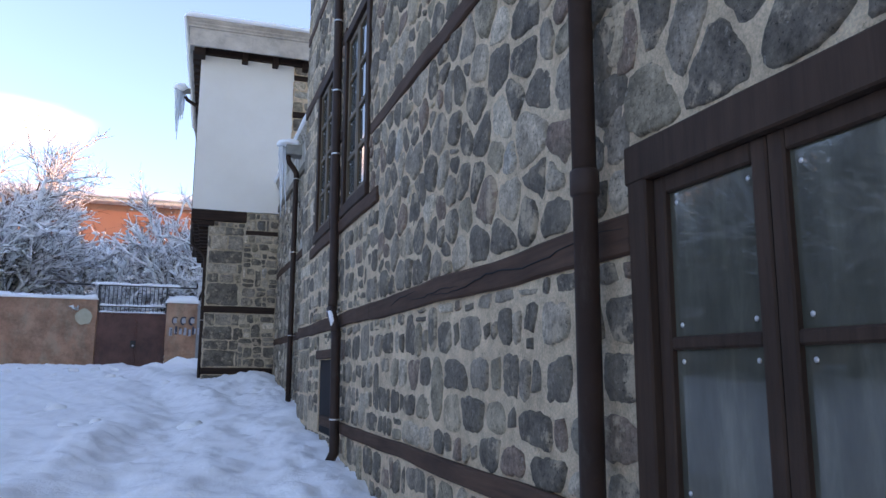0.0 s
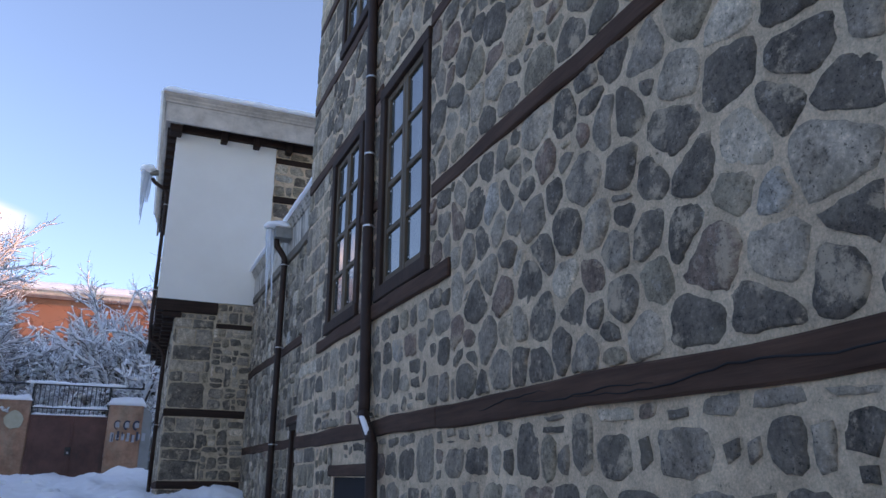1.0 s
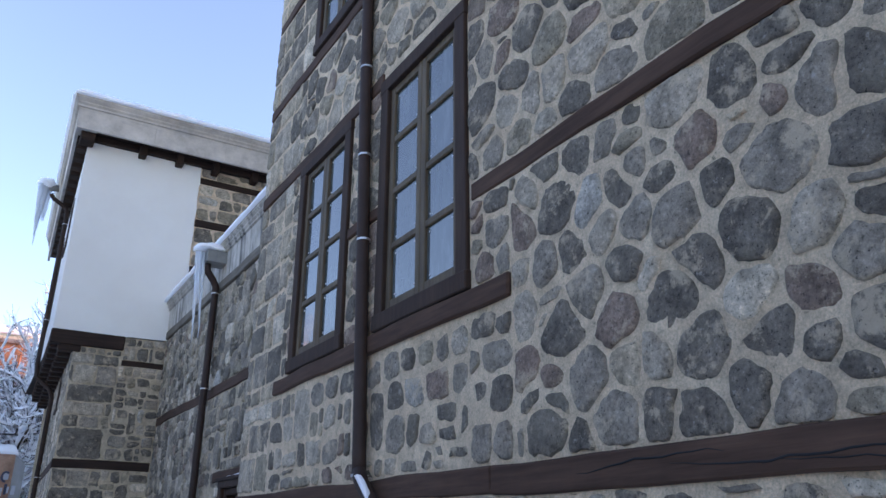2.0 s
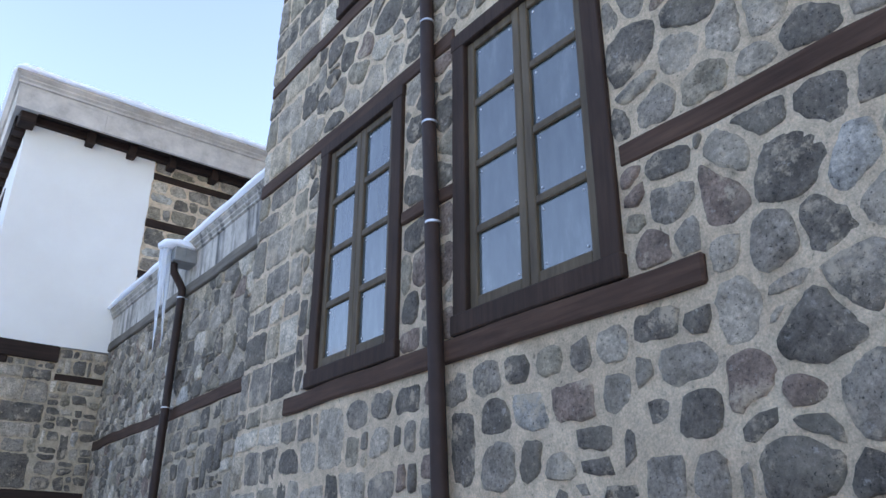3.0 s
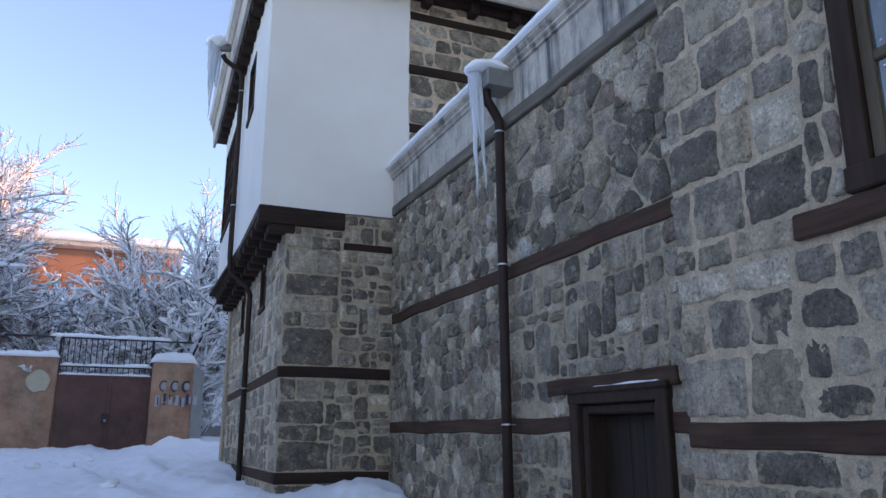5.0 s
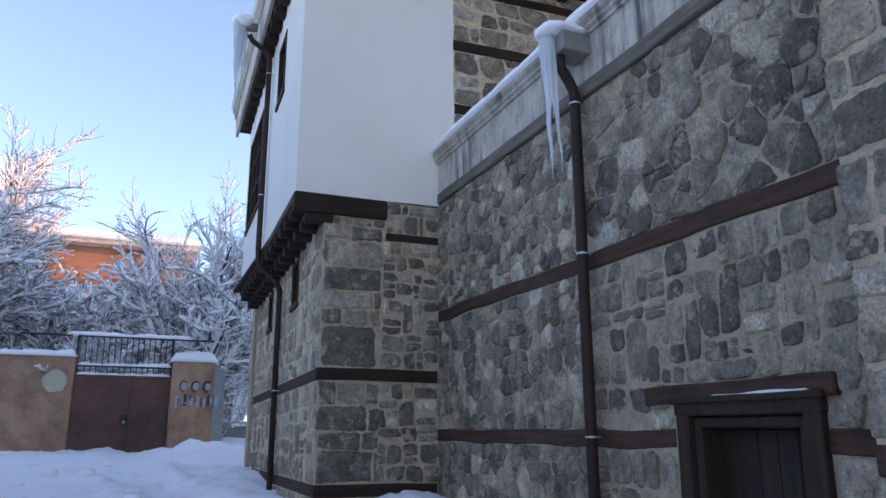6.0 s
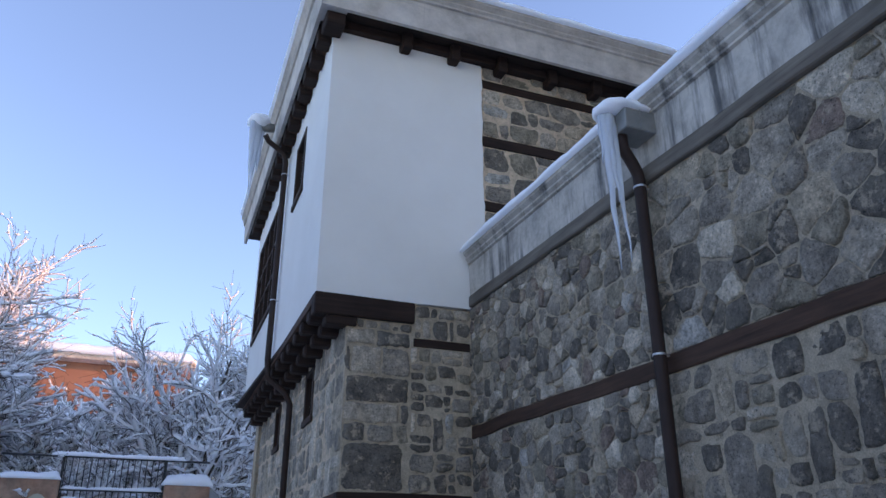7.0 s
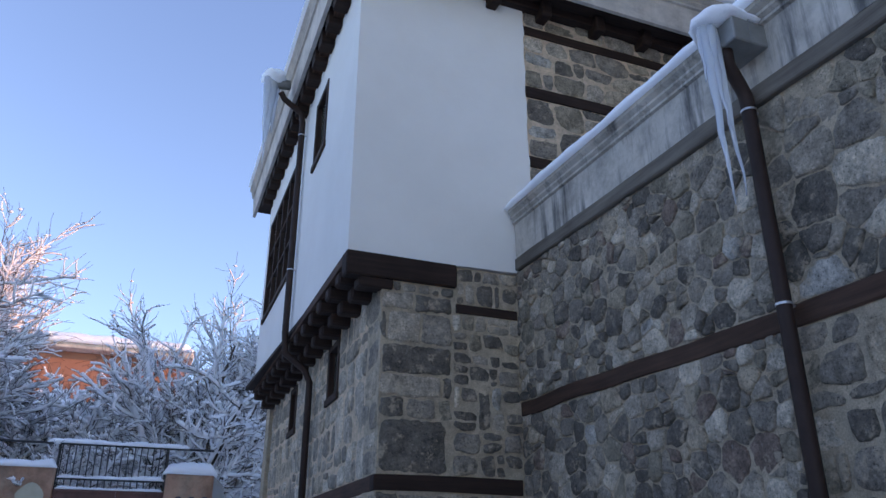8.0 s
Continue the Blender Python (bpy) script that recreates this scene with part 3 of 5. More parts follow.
# ---- windows of the tall wall ----
def window(name, y0, y1, z0, z1, rows, label, rail=0.045, frame_w=0.11, lintel=0.0, sheet=None):
    w = tagged(new(name), label, "window", "windows of the stone house", "structure")
    f = T - 0.03
    frame_ = bmesh.new()
    add_box(frame_, (f, y0, z0), (T + 0.16, y0 + frame_w, z1), 0.006, 4, 0.004)
    add_box(frame_, (f, y1 - frame_w, z0), (T + 0.16, y1, z1), 0.006, 4, 0.004)
    add_box(frame_, (f - 0.004, y0 - 0.01, z1 - frame_w * 0.8), (T + 0.16, y1 + 0.01, z1 + lintel), 0.006, 4, 0.004)
    add_box(frame_, (f - 0.012, y0 - 0.01, z0), (T + 0.16, y1 + 0.01, z0 + frame_w), 0.008, 4, 0.004)
    part("window_frame", frame_, FRAME_W, w, sloped=True)
    a, b, c, d = y0 + frame_w, y1 - frame_w, z0 + frame_w, z1 - frame_w * 0.8
    mid = (a + b) / 2
    for s0, s1 in ((a + 0.004, mid - 0.002), (mid + 0.002, b - 0.004)):
        x0, x1 = T - 0.002, T + 0.045
        sb = bmesh.new()
        for lo, hi in (((x0, s0, c), (x1, s0 + 0.06, d)), ((x0, s1 - 0.06, c), (x1, s1, d)), ((x0 + 0.002, s0 + 0.06, c), (x1, s1 - 0.06, c + 0.075)), ((x0 + 0.002, s0 + 0.06, d - 0.06), (x1, s1 - 0.06, d))):
            add_box(sb, lo, hi, 0.006)
        # the low window's sashes take darker wood for the shadow they stand in
        sash = part("sash", sb, FRAME_W if sheet else SASH_W, w, sloped=True)
        p0, p1 = c + 0.075, d - 0.06
        h = (p1 - p0 - rail * (rows - 1)) / rows
        for r in range(rows):
            q0 = p0 + r * (h + rail)
            if r:
                block("glazing_bar", (x0 + 0.003, s0 + 0.058, q0 - rail), (x1, s1 - 0.058, q0), FRAME_W if sheet else SASH_W, sash, bevel=0.007, sloped=True)
            pb = add_box(bmesh.new(), (x0 + 0.022, s0 + 0.05, q0 - 0.01), (x0 + 0.028, s1 - 0.05, q0 + h + 0.01))
            for v in pb.verts:
                v.co.x += 0.004 * noise.noise(v.co * 3)
            part("pane", pb, sheet or MILKY, sash, sloped=True)
            for sy in (s0 + 0.095, s1 - 0.095):
                for sz in (q0 + 0.035, q0 + h - 0.035):
                    k = bmesh.new()
                    bmesh.ops.create_uvsphere(k, u_segments=8, v_segments=5, radius=0.008)
                    for v in k.verts:
                        v.co = Vector((x0 + 0.021 + v.co.x * 0.6, sy + v.co.y, sz + v.co.z))
                    part("screw", k, STEEL, sash, sloped=True)
    return w


window("window_1", 0.95, 2.2, 0.82, 2.09, 2, "dark brown wooden casement window low in the stone wall", 0.04, 0.105, 0.05, GLASS)
window("window_2", 6.29, 7.455, 2.87, 4.80, 4, "tall dark brown eight-pane casement window beside the downpipe", 0.05, 0.115, 0.02)
window("window_3", 8.005, 9.13, 2.87, 4.79, 4, "tall dark brown eight-pane casement window near the wall corner", 0.05, 0.115)
window("window_4", 7.95, 9.03, 6.0, 7.85, 4, "upper dark brown eight-pane casement window", 0.05, 0.115)
# flush near-black panel, stands in for the shade inside the opening
tagged(block("wall_niche", (T + 0.014, 7.5, 0.7), (T + 0.09, 8.64, 1.54), UNLIT_FILL, None, "near-black panel filling the low opening in place of its shade", 0), category="niche", kind="structure")

# ---- door of the low wall ----
door = tagged(new("door_1"), "small dark brown wooden door with moulded frame, snow on its head", "door", kind="structure")
fb = bmesh.new()
for a, b in (((L - 0.05, 11.82, 0.5), (L + 0.2, 11.935, 2.17)), ((L - 0.05, 10.80, 0.5), (L + 0.2, 10.915, 2.17)), ((L - 0.055, 10.79, 2.07), (L + 0.2, 11.945, 2.18)), ((L - 0.075, 10.76, 2.145), (L - 0.02, 11.975, 2.185))):
    add_box(fb, a, b, 0.008, 3, 0.004)
part("door_frame", fb, FRAME_W, door, sloped=True)
ib = bmesh.new()
for a, b in (((L - 0.01, 11.75, 0.5), (L + 0.16, 11.818, 2.07)), ((L - 0.01, 10.917, 0.5), (L + 0.16, 10.985, 2.07)), ((L - 0.01, 10.985, 2.0), (L + 0.16, 11.75, 2.068))):
    add_box(ib, a, b, 0.012)
part("inner_moulding", ib, FRAME_W, door, sloped=True)
leaf = block("door_leaf", (L + 0.15, 10.98, 0.5), (L + 0.2, 11.755, 2.01), DOOR_W, door, sloped=True)
for k in range(5):
    block("board", (L + 0.138, 10.99 + k * 0.152, 0.52), (L + 0.152, 10.99 + k * 0.152 + 0.147, 1.99), DOOR_W, leaf, bevel=0.004, sloped=True)
hb = bmesh.new()
tube(hb, [(L + 0.13, 11.66, 1.32), (L + 0.09, 11.66, 1.33), (L + 0.09, 11.58, 1.33)], 0.011, 8)
part("door_handle", hb, STEEL, leaf, "worn metal handle", True, True)
snow_ridge("snow", (L - 0.045, 10.84, 2.18), (L - 0.045, 11.6, 2.18), 0.045, 0.014, door, 0.04, 0.8, True)

# ---- cornice of the low wing ----
def profile_run(name, prof, along, mat_, parent=None, sloped=False):
    """Sweeps a section (offset outward, height) along places given by along(t, out, height) for t in 0..1."""
    bm = bmesh.new()
    steps = 24
    rings = [[bm.verts.new(along(i / steps, o, h)) for o, h in prof] for i in range(steps + 1)]
    for a, b in zip(rings, rings[1:]):
        for k in range(len(prof)):
            bm.faces.new((a[k], b[k], b[(k + 1) % len(prof)], a[(k + 1) % len(prof)]))
    bm.faces.new(rings[0])
    bm.faces.new(rings[-1][::-1])
    bmesh.ops.recalc_face_normals(bm, faces=bm.faces)
    return part(name, bm, mat_, parent, sloped=sloped)


cornice = tagged(new("cornice"), "weathered grey concrete cornice with dark streaks under snow", "cornice", kind="structure")
PROF = [(-0.3, 4.78), (0.03, 4.78), (0.04, 5.14), (0.065, 5.15), (0.065, 5.17), (0.055, 5.175), (0.085, 5.20), (0.085, 5.22), (0.07, 5.225), (0.11, 5.26), (0.11, 5.30), (-0.3, 5.31)]
seams = [0.0, 0.16, 0.31, 0.47, 0.64, 0.82, 1.0]
for s0, s1 in zip(seams, seams[1:]):
    profile_run("cornice_piece", PROF, lambda t, o, h, s0=s0, s1=s1: (L - o, END_T + 0.004 + (B - 0.06 - END_T) * (s0 + (s1 - s0) * t) + (-0.003 if t > 0.5 else 0), h), CORNICE, cornice, True)
snow_ridge("cornice_snow", (L - 0.01, END_T + 0.01, 5.295), (L - 0.01, B - 0.05, 5.295), 0.30, 0.13, cornice, 0.08, 0.25, True)
rs = bmesh.new()
vs = [rs.verts.new(p) for p in ((L + 0.1, END_T, 5.33), (30, END_T, 5.9), (30, B, 6.0), (L + 0.1, B, 5.47), (L + 0.1, END_T, 5.2), (30, END_T, 5.2), (30, B, 5.2), (L + 0.1, B, 5.2))]
for f in ((0, 1, 2, 3), (4, 7, 6, 5), (0, 4, 5, 1), (1, 5, 6, 2), (2, 6, 7, 3), (3, 7, 4, 0)):
    rs.faces.new([vs[i] for i in f])
tagged(part("roof_low", rs, SNOW), "snow-covered low roof between the two stone blocks", "roof", kind="structure")

# ---- the house with the overhanging upper floor ----
SK = math.tan(radians(1.7))   # its west side turns slightly away


def west(s, out, z):
    """Along the west side: metres from the corner, metres out of the plaster face, height."""
    return Vector((-0.05 + s * SK - out, B - 0.03 + s, z))


LEN = 6.3
plaster = tagged(new("wall_plaster"), "smooth white plastered overhanging upper storey", "wall", kind="structure")
pb = bmesh.new()
W_OPEN = [(1.5, 2.2, 6.68, 7.62), (3.45, 5.95, 5.75, 7.5)]


def skew_sheet(bm, holes, length, v0, v1, base, depth):
    t = bmesh.new()
    wall_sheet(t, holes, 0, length, v0, v1, lambda u, v, o: (o, u, v), depth)
    for v in t.verts:
        v.co = base(v.co.y, -v.co.x, v.co.z)
    me = bpy.data.meshes.new("tmp")
    t.to_mesh(me)
    t.free()
    bm.from_mesh(me)
    bpy.data.meshes.remove(me)
    return bm


skew_sheet(pb, W_OPEN, LEN, 4.76, 8.3, west, 0.25)
part("plaster_side", pb, PLASTER, plaster)
fbm = bmesh.new()
g = bmesh.ops.create_grid(fbm, x_segments=26, y_segments=40, size=0.5)
for v in fbm.verts:
    u, w = v.co.x + 0.5, v.co.y + 0.5
    edge = 1.89 + 0.035 * noise.noise(Vector((0, 0, w * 55))) if w > 0.2 else 1.72
    x = -0.049 + u * (edge + 0.049)
    z = 4.76 + w * 3.54 + (0.012 * noise.noise(Vector((x * 9, 1, 0))) + 0.03 * max(0, u - 0.55) if w < 0.01 else 0)
    v.co = Vector((x, B - 0.031 + 0.004 * noise.noise(Vector((x * 2, z * 2, 0))), z))
ext = bmesh.ops.extrude_face_region(fbm, geom=fbm.faces[:])
for v in ext["geom"]:
    if isinstance(v, bmesh.types.BMVert):
        v.co.y += 0.2
bmesh.ops.recalc_face_normals(fbm, faces=fbm.faces)
part("plaster_front", fbm, PLASTER, plaster)
block("plaster_end", (0.14, B + LEN - 0.2, 4.76), (3.5, B + LEN - 0.02, 8.3), PLASTER, plaster, bevel=0.01)
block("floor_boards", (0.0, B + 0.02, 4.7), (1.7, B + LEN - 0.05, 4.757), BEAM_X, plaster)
# unseen slab closing the storey, indoor darkness put into its colour
tagged(block("ceiling_bay", (0.15, B + 0.2, 8.22), (30, B + 6.8, 8.28), UNLIT_FILL, None, "added near-black slab for the unlit inside of the overhanging storey", 0), category="ceiling", kind="structure")


def skew_box(name, s0, s1, o0, o1, z0, z1, mat_, parent, base=west, bevel=0.006, label=""):
    bm = add_box(bmesh.new(), (o0, s0, z0), (o1, s1, z1), bevel)
    for v in bm.verts:
        v.co = base(v.co.y, v.co.x, v.co.z)
    bmesh.ops.recalc_face_normals(bm, faces=bm.faces)
    return part(name, bm, mat_, parent, label)


def skew_window(name, s0, s1, z0, z1, cols, rows, label, base=west):
    w = tagged(new(name), label, "window", "windows of the plastered house", "structure")
    for nm, a in (("frame_side", (s0, s0 + 0.07, -0.1, 0.015, z0, z1)), ("frame_side", (s1 - 0.07, s1, -0.1, 0.015, z0, z1)), ("frame_head", (s0 + 0.07, s1 - 0.07, -0.1, 0.013, z1 - 0.07, z1)), ("window_sill", (s0 - 0.03, s1 + 0.03, -0.1, 0.03, z0 - 0.03, z0 + 0.05))):
        skew_box(nm, *a, FRAME_W, w, base)
    cw = (s1 - s0 - 0.14) / cols
    rh = (z1 - z0 - 0.12) / rows
    for c in range(cols):
        for r in range(rows):
            skew_box("pane", s0 + 0.07 + c * cw + 0.02, s0 + 0.07 + (c + 1) * cw - 0.02, -0.06, -0.05, z0 + 0.05 + r * rh + 0.02, z0 + 0.05 + (r + 1) * rh - 0.02, GLASS, w, base, 0)
        if c:
            skew_box("mullion", s0 + 0.07 + c * cw - 0.03, s0 + 0.07 + c * cw + 0.03, -0.09, 0.008, z0 + 0.05, z1 - 0.07, FRAME_W, w, base)
    for r in range(1, rows):
        skew_box("transom", s0 + 0.07, s1 - 0.07, -0.09, 0.0, z0 + 0.05 + r * rh - 0.022, z0 + 0.05 + r * rh + 0.022, FRAME_W, w, base)
    # dark sheet behind the panes in place of an unlit room
    skew_box("dark_back", s0 - 0.05, s1 + 0.05, -0.4, -0.36, z0 - 0.05, z1 + 0.05, UNLIT_FILL, w, base, 0)
    return w


skew_window("window_5", 1.5, 2.2, 6.68, 7.62, 1, 1, "small dark framed window in the white plaster")
skew_window("window_6", 3.45, 5.95, 5.75, 7.5, 4, 3, "wide dark framed window row in the white plaster")

# lower storey in stone
wall_bay = tagged(new("wall_bay"), "stone lower storey of large weathered blocks with timber bands", "wall", kind="structure")
part("wall_front", wall_sheet(bmesh.new(), [], 0.3, L + 0.3, -1, 4.755, lambda u, v, o: (u, B + o, v), 0.4), MORTAR_L, wall_bay)


def stone_west(s, out, z):
    return Vector((0.3 + s * SK - out, B + 0.004 + s, z))


B_OPEN = [(1.6, 2.15, 3.75, 4.4), (4.1, 4.6, 3.75, 4.4)]
part("wall_side", skew_sheet(bmesh.new(), B_OPEN, 6.2, -1, 4.70, stone_west, 0.35), MORTAR_T, wall_bay)
skew_window("window_7", 1.6, 2.15, 3.75, 4.4, 1, 1, "small barred opening in the stone side wall", stone_west)
skew_window("window_8", 4.1, 4.6, 3.75, 4.4, 1, 1, "small barred opening in the stone side wall", stone_west)
for z0, z1, x0 in ((1.42, 1.55, 0.29), (2.65, 2.785, 0.275)):
    block("timber_beam", (x0, B - 0.015, z0), (L - 0.02, B + 0.1, z1), BEAM_X, wall_bay, cuts=5, wobble=0.010)
    skew_box("timber_beam", 0.1, 6.2, -0.08, 0.012, z0, z1, BEAM_Y, wall_bay, stone_west)
block("timber_beam", (1.035, B - 0.015, 4.285), (L - 0.02, B + 0.1, 4.375), BEAM_X, wall_bay, cuts=3, wobble=0.008)
wall_upper = part("wall_upper", add_box(bmesh.new(), (1.885, B, 4.9), (30, B + 0.4, 8.3)), MORTAR_T)
tagged(wall_upper, "upper rubble wall with timber bands under the eaves", "wall", kind="structure")
for z0, z1 in ((7.78, 7.90), (6.93, 7.07), (6.04, 6.17)):
    block("timber_beam", (1.9, B - 0.018, z0), (9.0, B + 0.1, z1), BEAM_X, wall_upper, cuts=8, wobble=0.01)
# out of view, run out to x 30 to shade gate and trees
tagged(block("wall_bay_back", (0.45, B + LEN + 0.1, -1), (30, B + LEN + 0.4, 8.3), MORTAR_L, None, "unseen far wall of the plastered house, extended for its shadow", 0), category="wall", kind="structure")

# added out of view: blocks the low sun from the lower trees
tagged(block("east_shade_block", (26, 11, -1), (38, 38, 12.4), MORTAR_L, None, "unseen block added in the east to shade the lower trees", 0), category="wall", kind="structure")

# beams and joists below the overhang
overhang = tagged(new("overhang_beam"), "dark timber beams and joist ends carrying the overhang", "beam", kind="structure")
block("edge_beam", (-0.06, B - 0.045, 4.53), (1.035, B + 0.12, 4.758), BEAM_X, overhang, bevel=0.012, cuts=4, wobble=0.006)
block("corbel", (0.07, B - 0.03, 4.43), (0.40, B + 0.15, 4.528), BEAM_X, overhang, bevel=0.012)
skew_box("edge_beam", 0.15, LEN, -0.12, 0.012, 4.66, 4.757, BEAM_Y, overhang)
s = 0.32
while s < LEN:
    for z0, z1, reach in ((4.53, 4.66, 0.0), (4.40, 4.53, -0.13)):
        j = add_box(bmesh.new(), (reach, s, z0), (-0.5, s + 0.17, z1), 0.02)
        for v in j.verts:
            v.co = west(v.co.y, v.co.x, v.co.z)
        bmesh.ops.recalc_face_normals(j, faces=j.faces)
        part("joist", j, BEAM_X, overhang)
    s += 0.44

# roof with its fascia and rafter tails
roof_bay = tagged(new("roof_bay"), "projecting roof with grey moulded fascia, dark rafter tails and snow", "roof", kind="structure")
RP = [(-0.05, 8.13), (0.0, 8.13), (0.02, 8.50), (0.05, 8.51), (0.05, 8.54), (0.035, 8.545), (0.065, 8.58), (0.065, 8.60), (0.05, 8.61), (0.10, 8.66), (0.10, 8.70), (-0.05, 8.71)]
ex, ey = -0.29, B - 0.40
for i in range(9):
    a, b = ex + 0.002 + i * 1.25, ex + (i + 1) * 1.25
    profile_run("fascia", RP, lambda t, o, h, a=a, b=b: (a + (b - a) * t - (o if i == 0 and t == 0 else 0), ey - o, h), CORNICE_R, roof_bay)
for i in range(5):
    a, b = i * 1.5, (i + 1) * 1.5 - 0.003
    profile_run("fascia", RP, lambda t, o, h, a=a, b=b: (ex + (a + (b - a) * t) * SK - o - 0.002, ey + 0.004 + a + (b - a) * t - (o if i == 0 and t == 0 else 0), h), CORNICE_R, roof_bay)
sb = bmesh.new()
q = [sb.verts.new(p) for p in ((ex + 0.05, ey + 0.05, 8.2), (30, ey + 0.05, 8.2), (30, ey + 7.4, 8.2), (ex + 0.05 + 7.4 * SK, ey + 7.4, 8.2))]
sb.faces.new(q[::-1])
e2 = bmesh.ops.extrude_face_region(sb, geom=sb.faces[:])
for v in e2["geom"]:
    if isinstance(v, bmesh.types.BMVert):
        v.co.z += 0.06
bmesh.ops.recalc_face_normals(sb, faces=sb.faces)
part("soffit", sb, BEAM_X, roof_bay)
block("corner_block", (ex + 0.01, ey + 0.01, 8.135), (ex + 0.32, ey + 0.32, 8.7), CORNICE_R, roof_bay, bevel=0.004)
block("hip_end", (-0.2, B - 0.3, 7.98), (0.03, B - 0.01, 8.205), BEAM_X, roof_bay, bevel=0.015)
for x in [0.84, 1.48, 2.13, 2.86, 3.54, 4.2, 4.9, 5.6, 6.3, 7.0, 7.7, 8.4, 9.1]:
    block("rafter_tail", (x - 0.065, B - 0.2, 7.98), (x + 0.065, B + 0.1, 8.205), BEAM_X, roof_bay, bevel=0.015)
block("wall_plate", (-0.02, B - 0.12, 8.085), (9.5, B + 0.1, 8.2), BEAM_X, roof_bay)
s = 0.1
while s < LEN:
    skew_box("rafter_tail", s, s + 0.2, -0.1, 0.17, 7.97, 8.205, BEAM_X, roof_bay)
    s += 0.40
skew_box("wall_plate", 0.0, LEN, -0.1, 0.12, 8.06, 8.2, BEAM_Y, roof_bay)
rb = bmesh.new()
q = [rb.verts.new(p) for p in ((ex - 0.05, ey - 0.05, 8.715), (30, ey - 0.05, 8.715), (30, ey + 7.5, 8.715), (ex - 0.05 + 7.5 * SK, ey + 7.5, 8.715), (3.5, ey + 3.7, 9.3), (30, ey + 3.7, 9.3))]
for f in ((0, 1, 5, 4), (3, 4, 5, 2), (0, 4, 3), (0, 3, 2, 1), (1, 2, 5)):
    rb.faces.new([q[i] for i in f])
part("roof_snow", rb, SNOW, roof_bay)
snow_ridge("snow_edge", (ex - 0.12, ey - 0.01, 8.695), (12, ey - 0.01, 8.695), 0.30, 0.13, roof_bay, 0.1, 0.3)
snow_ridge("snow_edge", (ex - 0.01, ey - 0.06, 8.695), (ex - 0.01 + 7.5 * SK, ey + 7.4, 8.695), 0.28, 0.11, roof_bay, 0.1, 0.3)

# ---- downpipes, gutter outlets and icicles ----
def downpipe(label, runs, r, brackets, collars=(), wall_dir=(1, 0, 0)):
    d = thing("downpipe", label, "downpipe", "downpipes on the stone walls")
    for pts in runs:
        part("pipe", tube(bmesh.new(), pts, r), PIPE, d, smooth=False).data.shade_smooth()
    for x, y, z in brackets:
        k = tube(bmesh.new(), [(x, y, z - 0.007), (x, y, z + 0.007)], r + 0.004, 14)
        add_box(k, (x, y - 0.008, z - 0.006), (x + 0.13, y + 0.008, z + 0.006))
        part("bracket", k, STEEL, d, "bright galvanised clamp")
    for x, y, z in collars:
        part("collar", tube(bmesh.new(), [(x, y, z - 0.05), (x, y, z - 0.04), (x, y, z + 0.04), (x, y, z + 0.05)], [r + 0.001, r + 0.009, r + 0.009, r + 0.001]), PIPE, d, smooth=True)
    return d


downpipe("dark brown round steel downpipe beside the low window", [[(T - 0.09, 2.38, 13), (T - 0.09, 2.38, -0.2)]], 0.045, [(T - 0.09, 2.38, 4.4)], [(T - 0.09, 2.38, 2.0)])
p2 = downpipe("dark brown steel downpipe between tall windows, stepping out below", [[(T - 0.06, 7.85, 13), (T - 0.06, 7.77, 7.4), (T - 0.06, 7.67, 4.7), (T - 0.065, 7.51, 2.1), (T - 0.075, 7.48, 1.99)], [(T - 0.085, 7.47, 2.0), (T - 0.085, 7.42, 1.93), (T - 0.08, 7.27, 1.80), (T - 0.08, 7.235, 1.72)], [(T - 0.08, 7.225, 1.76), (T - 0.08, 7.22, 1.6), (T - 0.08, 7.16, 0.66), (T - 0.13, 7.14, 0.56)]], 0.046,
              [(T - 0.06, 7.68, 5.1), (T - 0.06, 7.64, 4.3), (T - 0.06, 7.595, 3.6), (T - 0.085, 7.465, 1.97), (T - 0.08, 7.18, 0.95)])
snow_ridge("snow", (T - 0.10, 7.43, 1.965), (T - 0.10, 7.25, 1.815), 0.06, 0.03, p2, 0.02, 0.4)
PX, PY = L - 0.1, 12.87
p3 = downpipe("dark brown steel downpipe with an elbow below the gutter outlet", [[(L - 0.25, 12.83, 5.10), (L - 0.25, 12.83, 5.03), (L - 0.235, 12.84, 4.97), (L - 0.15, 12.86, 4.87), (PX - 0.005, 12.87, 4.80), (PX, 12.87, 4.73), (PX, PY, 4.6), (PX, PY - 0.02, 2.3), (PX, PY - 0.04, 0.95)]], 0.045,
              [(PX, PY, 4.69), (PX, PY - 0.01, 3.42), (PX, PY - 0.03, 2.03)])
outlet = thing("gutter_outlet", "grey sheet metal gutter box poking out of the cornice", "gutter")
ob_ = add_box(bmesh.new(), (L - 0.30, 12.69, 5.07), (L - 0.02, 12.95, 5.24), 0.008)
part("box", ob_, SHEET, outlet)
block("seam", (L - 0.175, 12.683, 5.065), (L - 0.165, 12.69, 5.245), SHEET, outlet, bevel=0.002)
cap = bmesh.new()
bmesh.ops.create_icosphere(cap, subdivisions=3, radius=1)
for v in cap.verts:
    k = 1 + 0.25 * noise.noise(v.co * 1.6)
    v.co = Vector((L - 0.22 + v.co.x * 0.22 * k, 12.84 + v.co.y * 0.19 * k, 5.26 + v.co.z * (0.10 if v.co.z > 0 else 0.035) * k))
part("snow", cap, SNOW, outlet, "rounded cap of snow", smooth=True)


